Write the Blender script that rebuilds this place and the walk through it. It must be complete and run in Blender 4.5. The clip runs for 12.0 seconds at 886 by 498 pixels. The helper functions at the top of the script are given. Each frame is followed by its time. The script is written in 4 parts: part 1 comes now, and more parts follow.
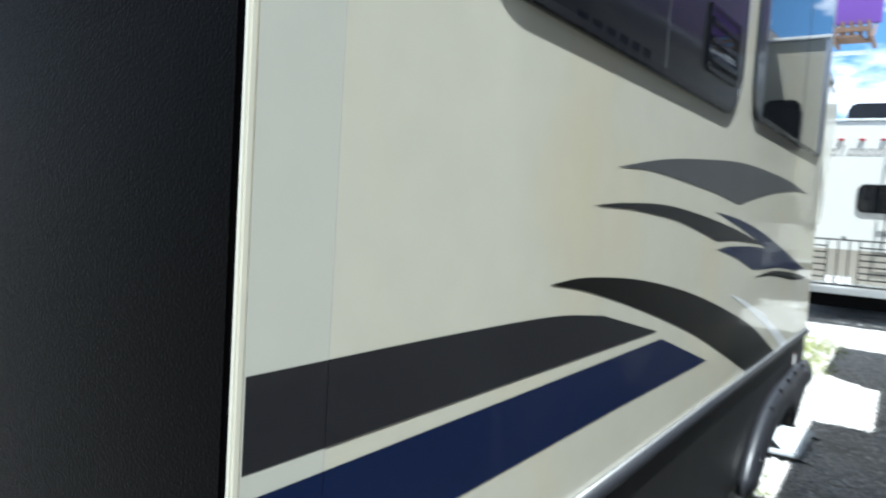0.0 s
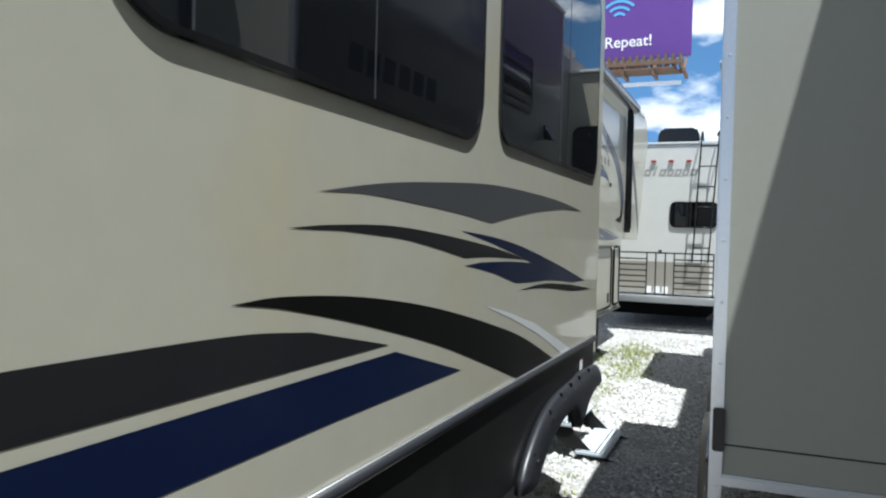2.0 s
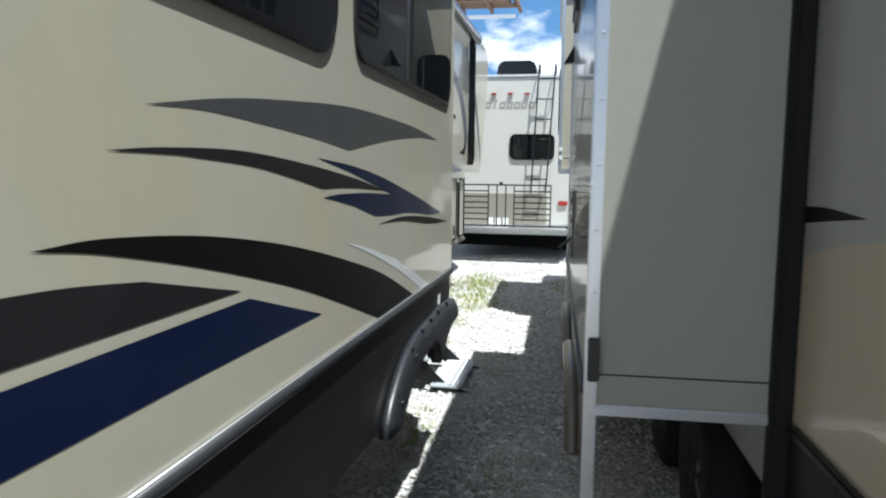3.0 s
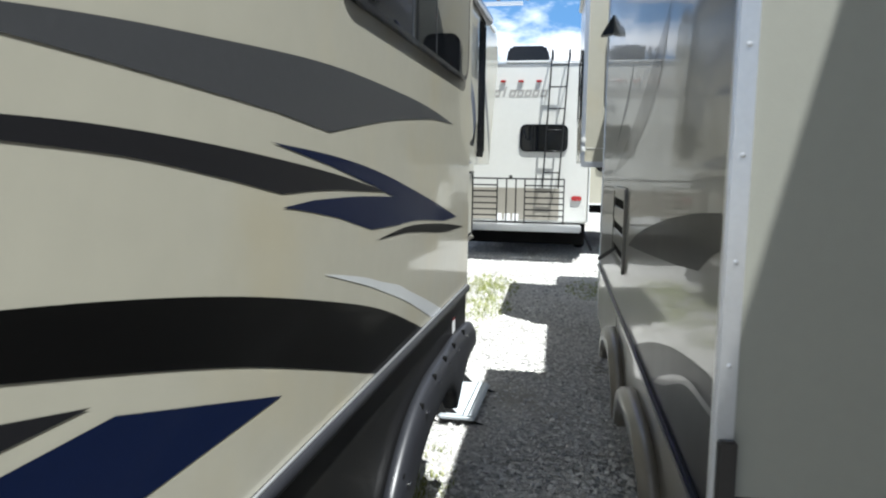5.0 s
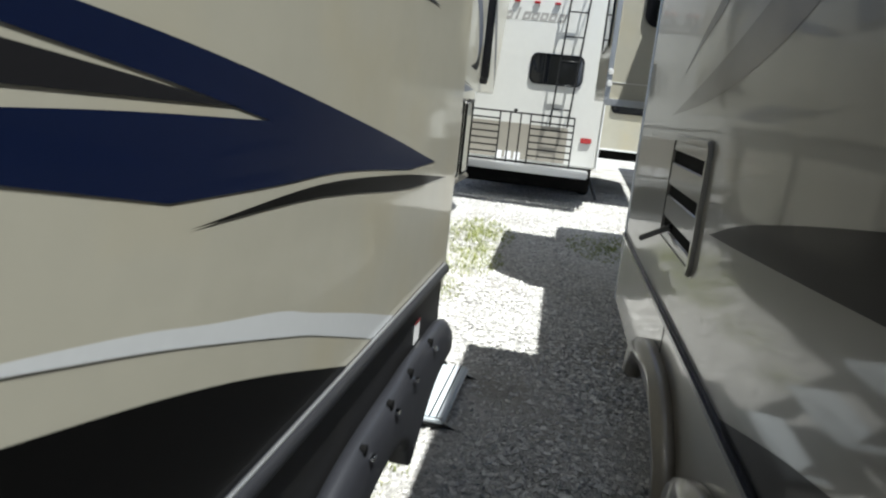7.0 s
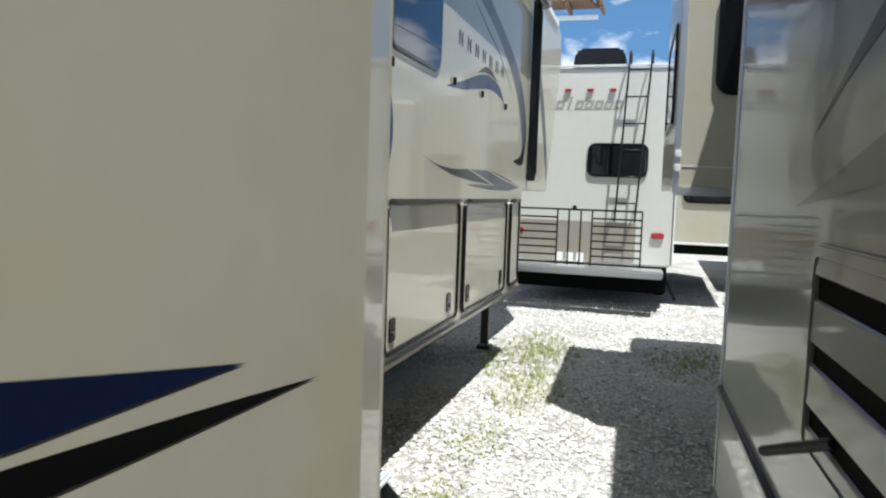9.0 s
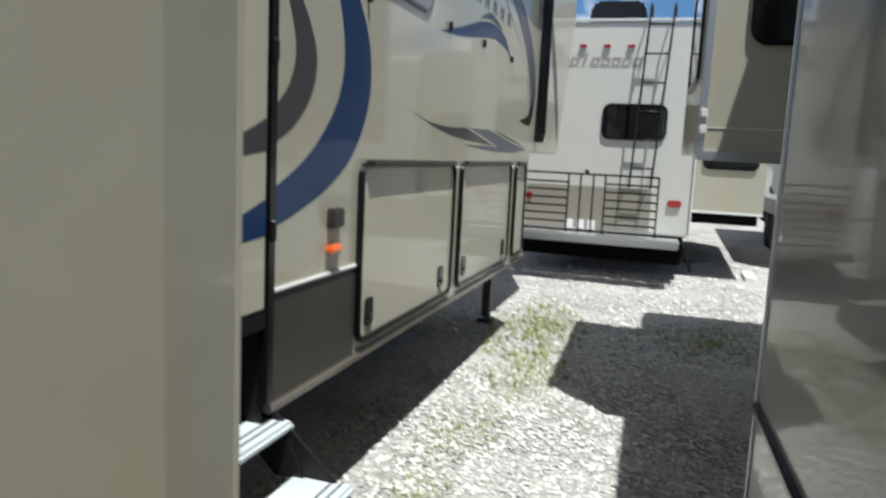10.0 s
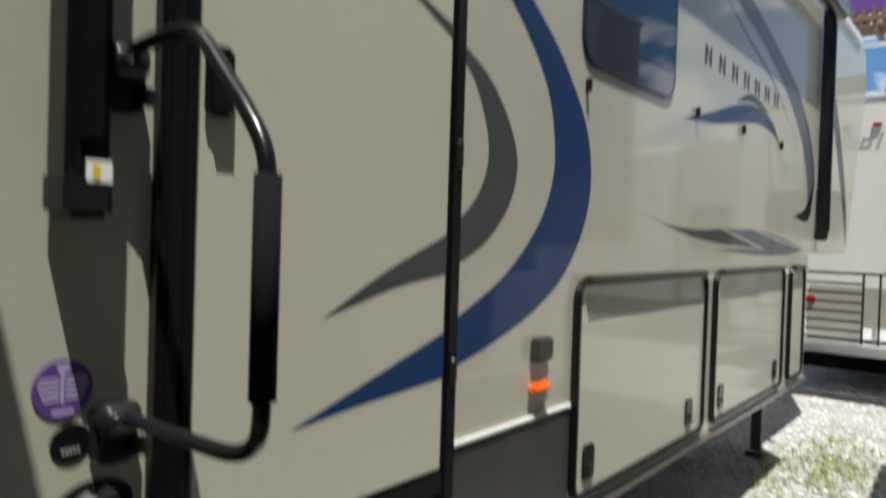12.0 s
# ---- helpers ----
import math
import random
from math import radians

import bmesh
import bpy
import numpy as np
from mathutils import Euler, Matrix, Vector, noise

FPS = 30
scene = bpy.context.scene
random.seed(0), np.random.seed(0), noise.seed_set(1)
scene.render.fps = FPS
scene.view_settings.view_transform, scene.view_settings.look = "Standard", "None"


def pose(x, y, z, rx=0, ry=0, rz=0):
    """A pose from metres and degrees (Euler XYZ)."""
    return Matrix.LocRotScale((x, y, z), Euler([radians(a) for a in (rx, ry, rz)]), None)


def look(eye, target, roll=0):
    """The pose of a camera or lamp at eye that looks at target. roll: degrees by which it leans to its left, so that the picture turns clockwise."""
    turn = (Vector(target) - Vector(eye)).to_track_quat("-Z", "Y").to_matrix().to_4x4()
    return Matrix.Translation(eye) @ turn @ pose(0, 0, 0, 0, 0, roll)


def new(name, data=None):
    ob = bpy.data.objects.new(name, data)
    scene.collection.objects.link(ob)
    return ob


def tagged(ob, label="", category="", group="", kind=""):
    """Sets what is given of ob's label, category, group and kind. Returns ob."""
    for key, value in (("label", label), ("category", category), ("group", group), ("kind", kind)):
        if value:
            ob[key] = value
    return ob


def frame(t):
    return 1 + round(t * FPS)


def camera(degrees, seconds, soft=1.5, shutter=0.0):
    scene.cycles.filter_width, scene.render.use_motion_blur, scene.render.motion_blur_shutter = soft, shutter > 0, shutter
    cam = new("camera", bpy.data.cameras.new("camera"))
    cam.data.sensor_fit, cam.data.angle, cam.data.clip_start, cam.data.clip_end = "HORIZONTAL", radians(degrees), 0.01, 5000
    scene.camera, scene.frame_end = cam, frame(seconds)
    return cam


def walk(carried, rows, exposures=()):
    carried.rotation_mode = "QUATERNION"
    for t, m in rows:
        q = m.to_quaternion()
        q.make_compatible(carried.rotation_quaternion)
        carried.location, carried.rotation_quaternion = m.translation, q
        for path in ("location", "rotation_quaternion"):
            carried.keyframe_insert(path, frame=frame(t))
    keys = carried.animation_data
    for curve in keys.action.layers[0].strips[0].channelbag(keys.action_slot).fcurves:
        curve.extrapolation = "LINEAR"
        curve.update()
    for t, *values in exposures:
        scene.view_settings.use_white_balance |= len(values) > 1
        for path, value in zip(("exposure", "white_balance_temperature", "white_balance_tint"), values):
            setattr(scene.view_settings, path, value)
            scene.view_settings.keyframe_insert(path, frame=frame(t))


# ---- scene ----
cam = camera(63.0, 12.0, soft=2.1, shutter=0.5)
PATH = [
    (0, (0.035, -0.042, 1.665), (-1.084, 1.611, 1.535), 3.5),
    (0.3, (0.062, -0.125, 1.682), (-0.914, 1.616, 1.555), 3.5),
    (0.5, (0.096, -0.19, 1.686), (-0.791, 1.601, 1.606), 4.0),
    (1, (0.176, -0.248, 1.7), (-0.558, 1.612, 1.711), 4.1),
    (1.5, (0.267, -0.093, 1.681), (-0.459, 1.771, 1.653), 3.1),
    (2, (0.366, 0.05, 1.671), (-0.426, 1.886, 1.631), 1.5),
    (2.5, (0.383, 0.131, 1.663), (-0.206, 2.037, 1.524), 0.3),
    (3, (0.228, 0.247, 1.646), (-0.139, 2.202, 1.437), 0.7),
    (5, (0.012, 1.059, 1.65), (-0.36, 3.011, 1.42), 0.9),
    (5.5, (-0.046, 1.292, 1.642), (-0.439, 3.239, 1.405), 0.4),
    (6, (0.054, 1.651, 1.639), (-0.48, 3.562, 1.39), 0.7),
    (6.5, (-0.009, 1.951, 1.603), (-0.477, 3.865, 1.265), 3.9),
    (7, (-0.138, 2.223, 1.613), (-0.473, 4.15, 1.194), 6.0),
    (7.5, (-0.145, 2.526, 1.604), (-0.594, 4.448, 1.286), 2.0),
    (9.5, (-0.08, 3.749, 1.632), (-0.692, 5.647, 1.477), 1.9),
    (9.8, (-0.091, 3.907, 1.622), (-0.732, 5.791, 1.43), 1.5),
    (10, (-0.118, 3.987, 1.629), (-0.709, 5.879, 1.365), 2.8),
    (10.5, (-0.205, 4.23, 1.618), (-0.694, 6.135, 1.255), 5.2),
    (11, (-0.194, 4.499, 1.596), (-0.961, 6.302, 1.195), 5.6),
    (11.3, (-0.242, 4.625, 1.616), (-1.258, 6.315, 1.281), 5.7),
    (11.5, (-0.241, 4.651, 1.617), (-1.39, 6.262, 1.328), 5.0),
    (11.6, (-0.264, 4.648, 1.621), (-1.441, 6.242, 1.348), 5.1),
    (12, (-0.2, 4.55, 1.71), (-1.432, 6.125, 1.675), 1.8),
]
walk(cam, [(t, look(eye, target, roll)) for t, eye, target, roll in PATH],
     [(0, 1.62, 5600, 4), (0.5, 1.28, 5500, 4), (1, 1.04, 5500, 4), (2, 0.88, 5820, 6), (3, 1.04, 5920, 6), (5, 1.24, 5980, 7), (6.2, 1.02, 6080, 7), (7.5, 1.02, 6120, 7), (9.5, 0.68, 6140, 7), (10, 0.52, 6140, 7), (10.5, 0.54, 6120, 7), (11, 0.52, 6150, 7), (12, 0.67, 6380, 8)])

# ---- world, sun, exposure ----
world = bpy.data.worlds.new("world")
scene.world = world
world.use_nodes = True
wn, wl = world.node_tree.nodes, world.node_tree.links
background = wn["Background"]
sky = wn.new("ShaderNodeTexSky")
sky.sky_type, sky.sun_disc = "NISHITA", False
sky.sun_elevation, sky.sun_rotation = radians(73.1), radians(135)
sky.air_density, sky.dust_density, sky.ozone_density = 1.0, 0.6, 2.5
coords = wn.new("ShaderNodeTexCoord")
shift = wn.new("ShaderNodeMapping")
shift.inputs["Location"].default_value = (0.35, 0.1, 0.0)
shift.inputs["Scale"].default_value = (1.0, 1.0, 2.2)
cloud_noise = wn.new("ShaderNodeTexNoise")
cloud_noise.inputs["Scale"].default_value = 3.6
cloud_noise.inputs["Detail"].default_value = 9.0
cloud_noise.inputs["Roughness"].default_value = 0.52
cloud_ramp = wn.new("ShaderNodeValToRGB")
cloud_ramp.color_ramp.elements[0].position, cloud_ramp.color_ramp.elements[1].position = 0.53, 0.60
cloud_mix = wn.new("ShaderNodeMixRGB")
cloud_mix.inputs["Color2"].default_value = (25.0, 25.0, 25.5, 1)
wl.new(coords.outputs["Generated"], shift.inputs["Vector"])
wl.new(shift.outputs["Vector"], cloud_noise.inputs["Vector"])
# summer haze and more cloud towards the horizon
height = wn.new("ShaderNodeSeparateXYZ")
lowness = wn.new("ShaderNodeMapRange")
lowness.inputs["From Min"].default_value, lowness.inputs["From Max"].default_value = 0.65, 0.1
haze_share = wn.new("ShaderNodeMath")
haze_share.operation, haze_share.inputs[1].default_value = "MULTIPLY", 0.85
haze = wn.new("ShaderNodeMixRGB")
haze.inputs["Color2"].default_value = (2.9, 7.0, 13.6, 1)
cloud_low = wn.new("ShaderNodeMath")
cloud_low.operation, cloud_low.inputs[1].default_value = "MULTIPLY_ADD", 0.06
wl.new(coords.outputs["Generated"], height.inputs[0])
wl.new(height.outputs["Z"], lowness.inputs["Value"])
wl.new(lowness.outputs[0], haze_share.inputs[0])
wl.new(haze_share.outputs[0], haze.inputs["Fac"])
wl.new(sky.outputs["Color"], haze.inputs["Color1"])
wl.new(lowness.outputs[0], cloud_low.inputs[0])
wl.new(cloud_noise.outputs["Fac"], cloud_low.inputs[2])
wl.new(cloud_low.outputs[0], cloud_ramp.inputs["Fac"])
wl.new(cloud_ramp.outputs["Color"], cloud_mix.inputs["Fac"])
wl.new(haze.outputs["Color"], cloud_mix.inputs["Color1"])
wl.new(cloud_mix.outputs["Color"], background.inputs["Color"])
background.inputs["Strength"].default_value = 0.031

SUN_WAY = (-0.232, 0.222, -1.0)
sun_data = bpy.data.lights.new("sun", "SUN")
sun_data.energy, sun_data.angle, sun_data.color = 5.0, radians(0.5), (1.0, 0.965, 0.90)
sun = new("sun", sun_data)
sun.matrix_world = look((0, 0, 40), (40 * SUN_WAY[0], 40 * SUN_WAY[1], 0))


# ---- materials ----
def material(name, base, rough=0.5, metal=0.0, coat=0.0, vary=0.06, scale=3.0, fine=60.0, bump=0.0, bump_scale=200.0,
             wave=0.0, wave_scale=2.0, ior=1.5, coat_rough=0.03, dirt=0.0, dirt_colour=(0.2, 0.17, 0.12)):
    """A surface with colour that drifts at two scales, optional grain, slow waviness and dirt."""
    m = bpy.data.materials.new(name)
    m.use_nodes = True
    n, k = m.node_tree.nodes, m.node_tree.links
    p = n["Principled BSDF"]
    p.inputs["Roughness"].default_value, p.inputs["Metallic"].default_value = rough, metal
    p.inputs["IOR"].default_value = ior
    p.inputs["Coat Weight"].default_value, p.inputs["Coat Roughness"].default_value = coat, coat_rough
    tc = n.new("ShaderNodeTexCoord")

    def noise_at(s, detail=3.0):
        t = n.new("ShaderNodeTexNoise")
        t.inputs["Scale"].default_value, t.inputs["Detail"].default_value = s, detail
        k.new(tc.outputs["Object"], t.inputs["Vector"])
        return t.outputs["Fac"]

    a, b = noise_at(scale), noise_at(fine)
    both = n.new("ShaderNodeMath")
    both.operation = "ADD"
    k.new(a, both.inputs[0]), k.new(b, both.inputs[1])
    spread = n.new("ShaderNodeMapRange")
    spread.inputs["From Min"].default_value, spread.inputs["From Max"].default_value = 0.6, 1.4
    spread.inputs["To Min"].default_value, spread.inputs["To Max"].default_value = 1 - vary, 1 + vary
    k.new(both.outputs[0], spread.inputs["Value"])
    tint = n.new("ShaderNodeVectorMath")
    tint.operation = "SCALE"
    tint.inputs[0].default_value = base
    k.new(spread.outputs[0], tint.inputs["Scale"])
    colour = tint.outputs[0]
    if dirt:
        d = n.new("ShaderNodeValToRGB")
        d.color_ramp.elements[0].position, d.color_ramp.elements[1].position = 0.5, 0.75
        d.color_ramp.elements[1].color = (dirt, dirt, dirt, 1)
        k.new(noise_at(scale * 1.7, 6.0), d.inputs["Fac"])
        mix = n.new("ShaderNodeMixRGB")
        mix.inputs["Color2"].default_value = (*dirt_colour, 1)
        k.new(d.outputs["Color"], mix.inputs["Fac"]), k.new(colour, mix.inputs["Color1"])
        colour = mix.outputs["Color"]
    k.new(colour, p.inputs["Base Color"])
    gloss = n.new("ShaderNodeMapRange")
    gloss.inputs["To Min"].default_value, gloss.inputs["To Max"].default_value = rough * 0.85, min(1, rough * 1.15)
    k.new(a, gloss.inputs["Value"]), k.new(gloss.outputs[0], p.inputs["Roughness"])
    normal = None
    for size, s, dist in ((wave, wave_scale, 0.02), (bump, bump_scale, 0.002)):
        if size:
            bn = n.new("ShaderNodeBump")
            bn.inputs["Strength"].default_value, bn.inputs["Distance"].default_value = size, dist
            k.new(noise_at(s, 2.0), bn.inputs["Height"])
            if normal:
                k.new(normal, bn.inputs["Normal"])
            normal = bn.outputs[0]
    if normal:
        k.new(normal, p.inputs["Normal"])
        k.new(normal, p.inputs["Coat Normal"])
    return m


CREAM = material("cream_gelcoat", (0.425, 0.409, 0.336), 0.4, coat=0.55, coat_rough=0.05, vary=0.045, scale=1.2, fine=14, wave=0.05, wave_scale=1.6, dirt=0.42, dirt_colour=(0.44, 0.375, 0.22))
CREAM_PANEL = material("cream_door_panel", (0.475, 0.457, 0.37), 0.4, coat=0.55, coat_rough=0.05, vary=0.02, scale=1.5, fine=20, wave=0.04)
# Champagne slide-out copy, its shade darkened into the base colour.
CHAMPAGNE_SHADED = material("champagne_gelcoat_shaded", (0.14, 0.135, 0.12), 0.3, coat=0.45, coat_rough=0.05, vary=0.03, scale=0.9, fine=9, ior=1.3, wave=0.25, wave_scale=1.5)
OFFWHITE = material("off_white_gelcoat", (0.62, 0.62, 0.585), 0.35, coat=0.4, vary=0.025, scale=1.4, fine=12, wave=0.04)
# Same gelcoat for the main wall, lightened for the light bounced onto it.
CHAMPAGNE_BOUNCE = material("champagne_gelcoat_bounce_lit", (0.33, 0.325, 0.295), 0.3, coat=0.6, coat_rough=0.06, vary=0.03, scale=0.9, fine=9, wave=0.2, wave_scale=1.5)
CHAMPAGNE_DARK = material("pale_taupe_vinyl", (0.115, 0.105, 0.088), 0.3, coat=0.55, coat_rough=0.05, ior=1.35, vary=0.04, wave=0.25, wave_scale=1.5)
TAN = material("tan_gelcoat", (0.42, 0.345, 0.25), 0.3, coat=0.5, vary=0.03)
GREY_PLAIN = material("grey_side_strip", (0.36, 0.38, 0.39), 0.4, coat=0.3, vary=0.03)
END_WALL = material("beige_end_wall", (0.30, 0.30, 0.258), 0.5, vary=0.03, scale=1.5, fine=40, bump=0.08)
TAUPE_LIGHT = material("greyish_beige_patch", (0.30, 0.28, 0.235), 0.4, coat=0.2, vary=0.08, scale=3)
TAUPE = material("taupe_skirt", (0.10, 0.09, 0.072), 0.3, coat=0.5, vary=0.05, scale=2, fine=25)
BLACK_SKIRT = material("black_skirt", (0.009, 0.009, 0.0085), 0.36, coat=0.1, ior=1.3, vary=0.12, scale=2.5, fine=40, dirt=0.08, dirt_colour=(0.07, 0.06, 0.045))
GREY_SKIRT = material("charcoal_skirt", (0.045, 0.042, 0.038), 0.42, ior=1.35, vary=0.1, scale=2.5, fine=40, bump=0.15, dirt=0.2, dirt_colour=(0.12, 0.1, 0.08))
BLACK_GRAIN = material("black_grained_panel", (0.0012, 0.0012, 0.0013), 0.34, ior=1.075, vary=0.2, scale=1.5, fine=30, bump=0.55, bump_scale=260, wave=0.15, wave_scale=1.2)
BLACK_TRIM = material("black_trim", (0.006, 0.006, 0.007), 0.26, ior=1.38, coat=0.15, vary=0.15)
CORNER_PANEL = material("pale_grey_corner_panel", (0.385, 0.384, 0.332), 0.42, coat=0.5, vary=0.03, scale=1.2, fine=14)
RUBBER = material("black_rubber", (0.012, 0.012, 0.012), 0.75, ior=1.3, vary=0.2, bump=0.3)
FOAM = material("black_foam", (0.010, 0.010, 0.011), 0.9, ior=1.12, vary=0.15, bump=0.2)
FENDER = material("dark_grey_fender_plastic", (0.019, 0.020, 0.024), 0.42, vary=0.12, scale=4, fine=60, bump=0.12)
FENDER_TAN = material("taupe_fender_plastic", (0.12, 0.108, 0.088), 0.3, coat=0.4, vary=0.08)
DECAL_GREY = material("grey_vinyl", (0.058, 0.06, 0.064), 0.45, coat=0.3, coat_rough=0.05, ior=1.2, vary=0.06, scale=2)
DECAL_BLUE_GREY = material("blue_grey_vinyl", (0.075, 0.085, 0.115), 0.42, coat=0.2, ior=1.4, vary=0.06, scale=2)
DECAL_DARK = material("charcoal_vinyl", (0.015, 0.015, 0.017), 0.45, coat=0.25, coat_rough=0.05, ior=1.2, vary=0.08, scale=2)
DECAL_BLACK = material("black_vinyl", (0.004, 0.004, 0.004), 0.45, coat=0.15, coat_rough=0.05, ior=1.2, vary=0.08, scale=2)
DECAL_NAVY = material("navy_vinyl", (0.005, 0.010, 0.036), 0.45, coat=0.3, coat_rough=0.05, ior=1.2, vary=0.08, scale=2)
DECAL_BLUE = material("blue_vinyl", (0.012, 0.038, 0.115), 0.45, coat=0.3, coat_rough=0.05, ior=1.2, vary=0.06, scale=2)
DECAL_SILVER = material("silver_vinyl", (0.60, 0.62, 0.63), 0.3, coat=0.4, vary=0.03)
DECAL_TAUPE = material("taupe_vinyl", (0.058, 0.05, 0.042), 0.35, ior=1.3, coat=0.35, coat_rough=0.1, vary=0.05, wave=0.3, wave_scale=1.5)
DECAL_SMOKE = material("smoke_vinyl", (0.010, 0.009, 0.0095), 0.4, coat=0.1, coat_rough=0.08, ior=1.15, vary=0.05, wave=0.3, wave_scale=1.5)
ALU = material("brushed_aluminium", (0.62, 0.63, 0.64), 0.32, metal=0.85, vary=0.05, fine=90)
WHITE_TRIM = material("white_trim", (0.74, 0.75, 0.74), 0.35, coat=0.3, vary=0.03)
TREAD = material("pale_grey_tread", (0.50, 0.54, 0.57), 0.4, vary=0.06, fine=90, bump=0.25, bump_scale=400, dirt=0.2)
STEEL_BLACK = material("black_steel", (0.012, 0.012, 0.012), 0.4, ior=1.35, vary=0.2, bump=0.1)
CHROME = material("chrome", (0.7, 0.7, 0.7), 0.1, metal=1.0, vary=0.03)
# Opaque gloss panes: the dark base also stands for the unlit rooms behind.
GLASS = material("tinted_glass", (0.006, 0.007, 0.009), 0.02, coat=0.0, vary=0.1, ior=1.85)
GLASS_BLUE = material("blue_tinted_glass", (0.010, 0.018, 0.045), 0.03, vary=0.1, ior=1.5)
AMBER = material("amber_lens", (0.85, 0.16, 0.01), 0.2, coat=0.6, vary=0.08)
RED = material("red_lens", (0.36, 0.014, 0.016), 0.2, coat=0.6, vary=0.08)
PURPLE = material("purple_print", (0.10, 0.035, 0.24), 0.5, vary=0.05)
PURPLE_STICKER = material("purple_sticker", (0.09, 0.045, 0.21), 0.4, vary=0.05)
PRINT_WHITE = material("white_print", (0.8, 0.8, 0.8), 0.5, vary=0.03)
PRINT_LILAC = material("lilac_print", (0.42, 0.36, 0.55), 0.5, vary=0.05)
PRINT_CYAN = material("cyan_print", (0.1, 0.4, 0.7), 0.5, vary=0.03)
PRINT_YELLOW = material("yellow_print", (0.75, 0.5, 0.03), 0.4, vary=0.03)
PRINT_GREY = material("grey_print", (0.33, 0.32, 0.30), 0.4, vary=0.04)
LUMBER = material("weathered_lumber", (0.13, 0.078, 0.05), 0.8, vary=0.25, scale=6, fine=40, bump=0.4)
BOARD = material("white_board", (0.7, 0.69, 0.65), 0.7, vary=0.08)
UNDER = material("dark_underbelly", (0.006, 0.006, 0.006), 0.85, ior=1.12, vary=0.2)


def gravel_material():
    m = bpy.data.materials.new("crushed_gravel")
    m.use_nodes = True
    n, k = m.node_tree.nodes, m.node_tree.links
    p = n["Principled BSDF"]
    p.inputs["Roughness"].default_value = 0.92
    tc = n.new("ShaderNodeTexCoord")
    cell = n.new("ShaderNodeTexVoronoi")
    cell.inputs["Scale"].default_value = 34.0
    fine = n.new("ShaderNodeTexVoronoi")
    fine.inputs["Scale"].default_value = 95.0
    patch = n.new("ShaderNodeTexNoise")
    patch.inputs["Scale"].default_value, patch.inputs["Detail"].default_value = 1.1, 6.0
    for t in (cell, fine, patch):
        k.new(tc.outputs["Object"], t.inputs["Vector"])
    ramp = n.new("ShaderNodeValToRGB")
    ramp.color_ramp.elements[0].color, ramp.color_ramp.elements[1].color = (0.33, 0.325, 0.31, 1), (0.62, 0.605, 0.575, 1)
    k.new(cell.outputs["Color"], ramp.inputs["Fac"])
    soil = n.new("ShaderNodeMixRGB")
    soil.inputs["Color2"].default_value = (0.27, 0.25, 0.215, 1)
    rng = n.new("ShaderNodeMapRange")
    rng.inputs["From Min"].default_value, rng.inputs["From Max"].default_value = 0.48, 0.7
    rng.inputs["To Max"].default_value = 0.75
    k.new(patch.outputs["Fac"], rng.inputs["Value"]), k.new(rng.outputs[0], soil.inputs["Fac"])
    k.new(ramp.outputs["Color"], soil.inputs["Color1"]), k.new(soil.outputs["Color"], p.inputs["Base Color"])
    add = n.new("ShaderNodeMath")
    add.operation = "ADD"
    k.new(cell.outputs["Distance"], add.inputs[0]), k.new(fine.outputs["Distance"], add.inputs[1])
    bn = n.new("ShaderNodeBump")
    bn.invert = True
    bn.inputs["Strength"].default_value, bn.inputs["Distance"].default_value = 0.9, 0.02
    k.new(add.outputs[0], bn.inputs["Height"]), k.new(bn.outputs[0], p.inputs["Normal"])
    return m


def island_material(name, dark, light, rough=0.9):
    """Loose pieces, each with a tone of its own."""
    m = bpy.data.materials.new(name)
    m.use_nodes = True
    n, k = m.node_tree.nodes, m.node_tree.links
    p = n["Principled BSDF"]
    p.inputs["Roughness"].default_value = rough
    geo = n.new("ShaderNodeNewGeometry")
    ramp = n.new("ShaderNodeValToRGB")
    ramp.color_ramp.elements[0].color, ramp.color_ramp.elements[1].color = (*dark, 1), (*light, 1)
    k.new(geo.outputs["Random Per Island"], ramp.inputs["Fac"]), k.new(ramp.outputs["Color"], p.inputs["Base Color"])
    return m


GRAVEL = gravel_material()
STONE = island_material("gravel_stones", (0.30, 0.297, 0.29), (0.70, 0.685, 0.65))
BLADE = island_material("grass_blades", (0.10, 0.135, 0.03), (0.36, 0.38, 0.11), 0.7)


# ---- mesh helpers ----
def finish(bm, bevel=0.0):
    bmesh.ops.recalc_face_normals(bm, faces=bm.faces[:])
    if bevel:
        edges = [e for e in bm.edges if len(e.link_faces) == 2 and e.calc_face_angle(0) > 0.6]
        bmesh.ops.bevel(bm, geom=edges, offset=bevel, segments=2, affect="EDGES", clamp_overlap=True)
    return bm


def place(u, v, w, axis):
    return {"x": (w, u, v), "y": (u, w, v), "z": (u, v, w)}[axis]


def prism(points, axis, a, b, bevel=0.0, bm=None):
    """The outline (y,z), (x,z) or (x,y) drawn out along the axis from a to b."""
    own = bm is None
    bm = bm or bmesh.new()
    low = [bm.verts.new(place(u, v, a, axis)) for u, v in points]
    high = [bm.verts.new(place(u, v, b, axis)) for u, v in points]
    bm.faces.new(low), bm.faces.new(high)
    for i in range(len(points)):
        j = (i + 1) % len(points)
        bm.faces.new((low[i], low[j], high[j], high[i]))
    return finish(bm, bevel) if own else bm


def block(x0, x1, y0, y1, z0, z1, bevel=0.004, bm=None):
    return prism([(x0, y0), (x1, y0), (x1, y1), (x0, y1)], "z", z0, z1, bevel, bm)


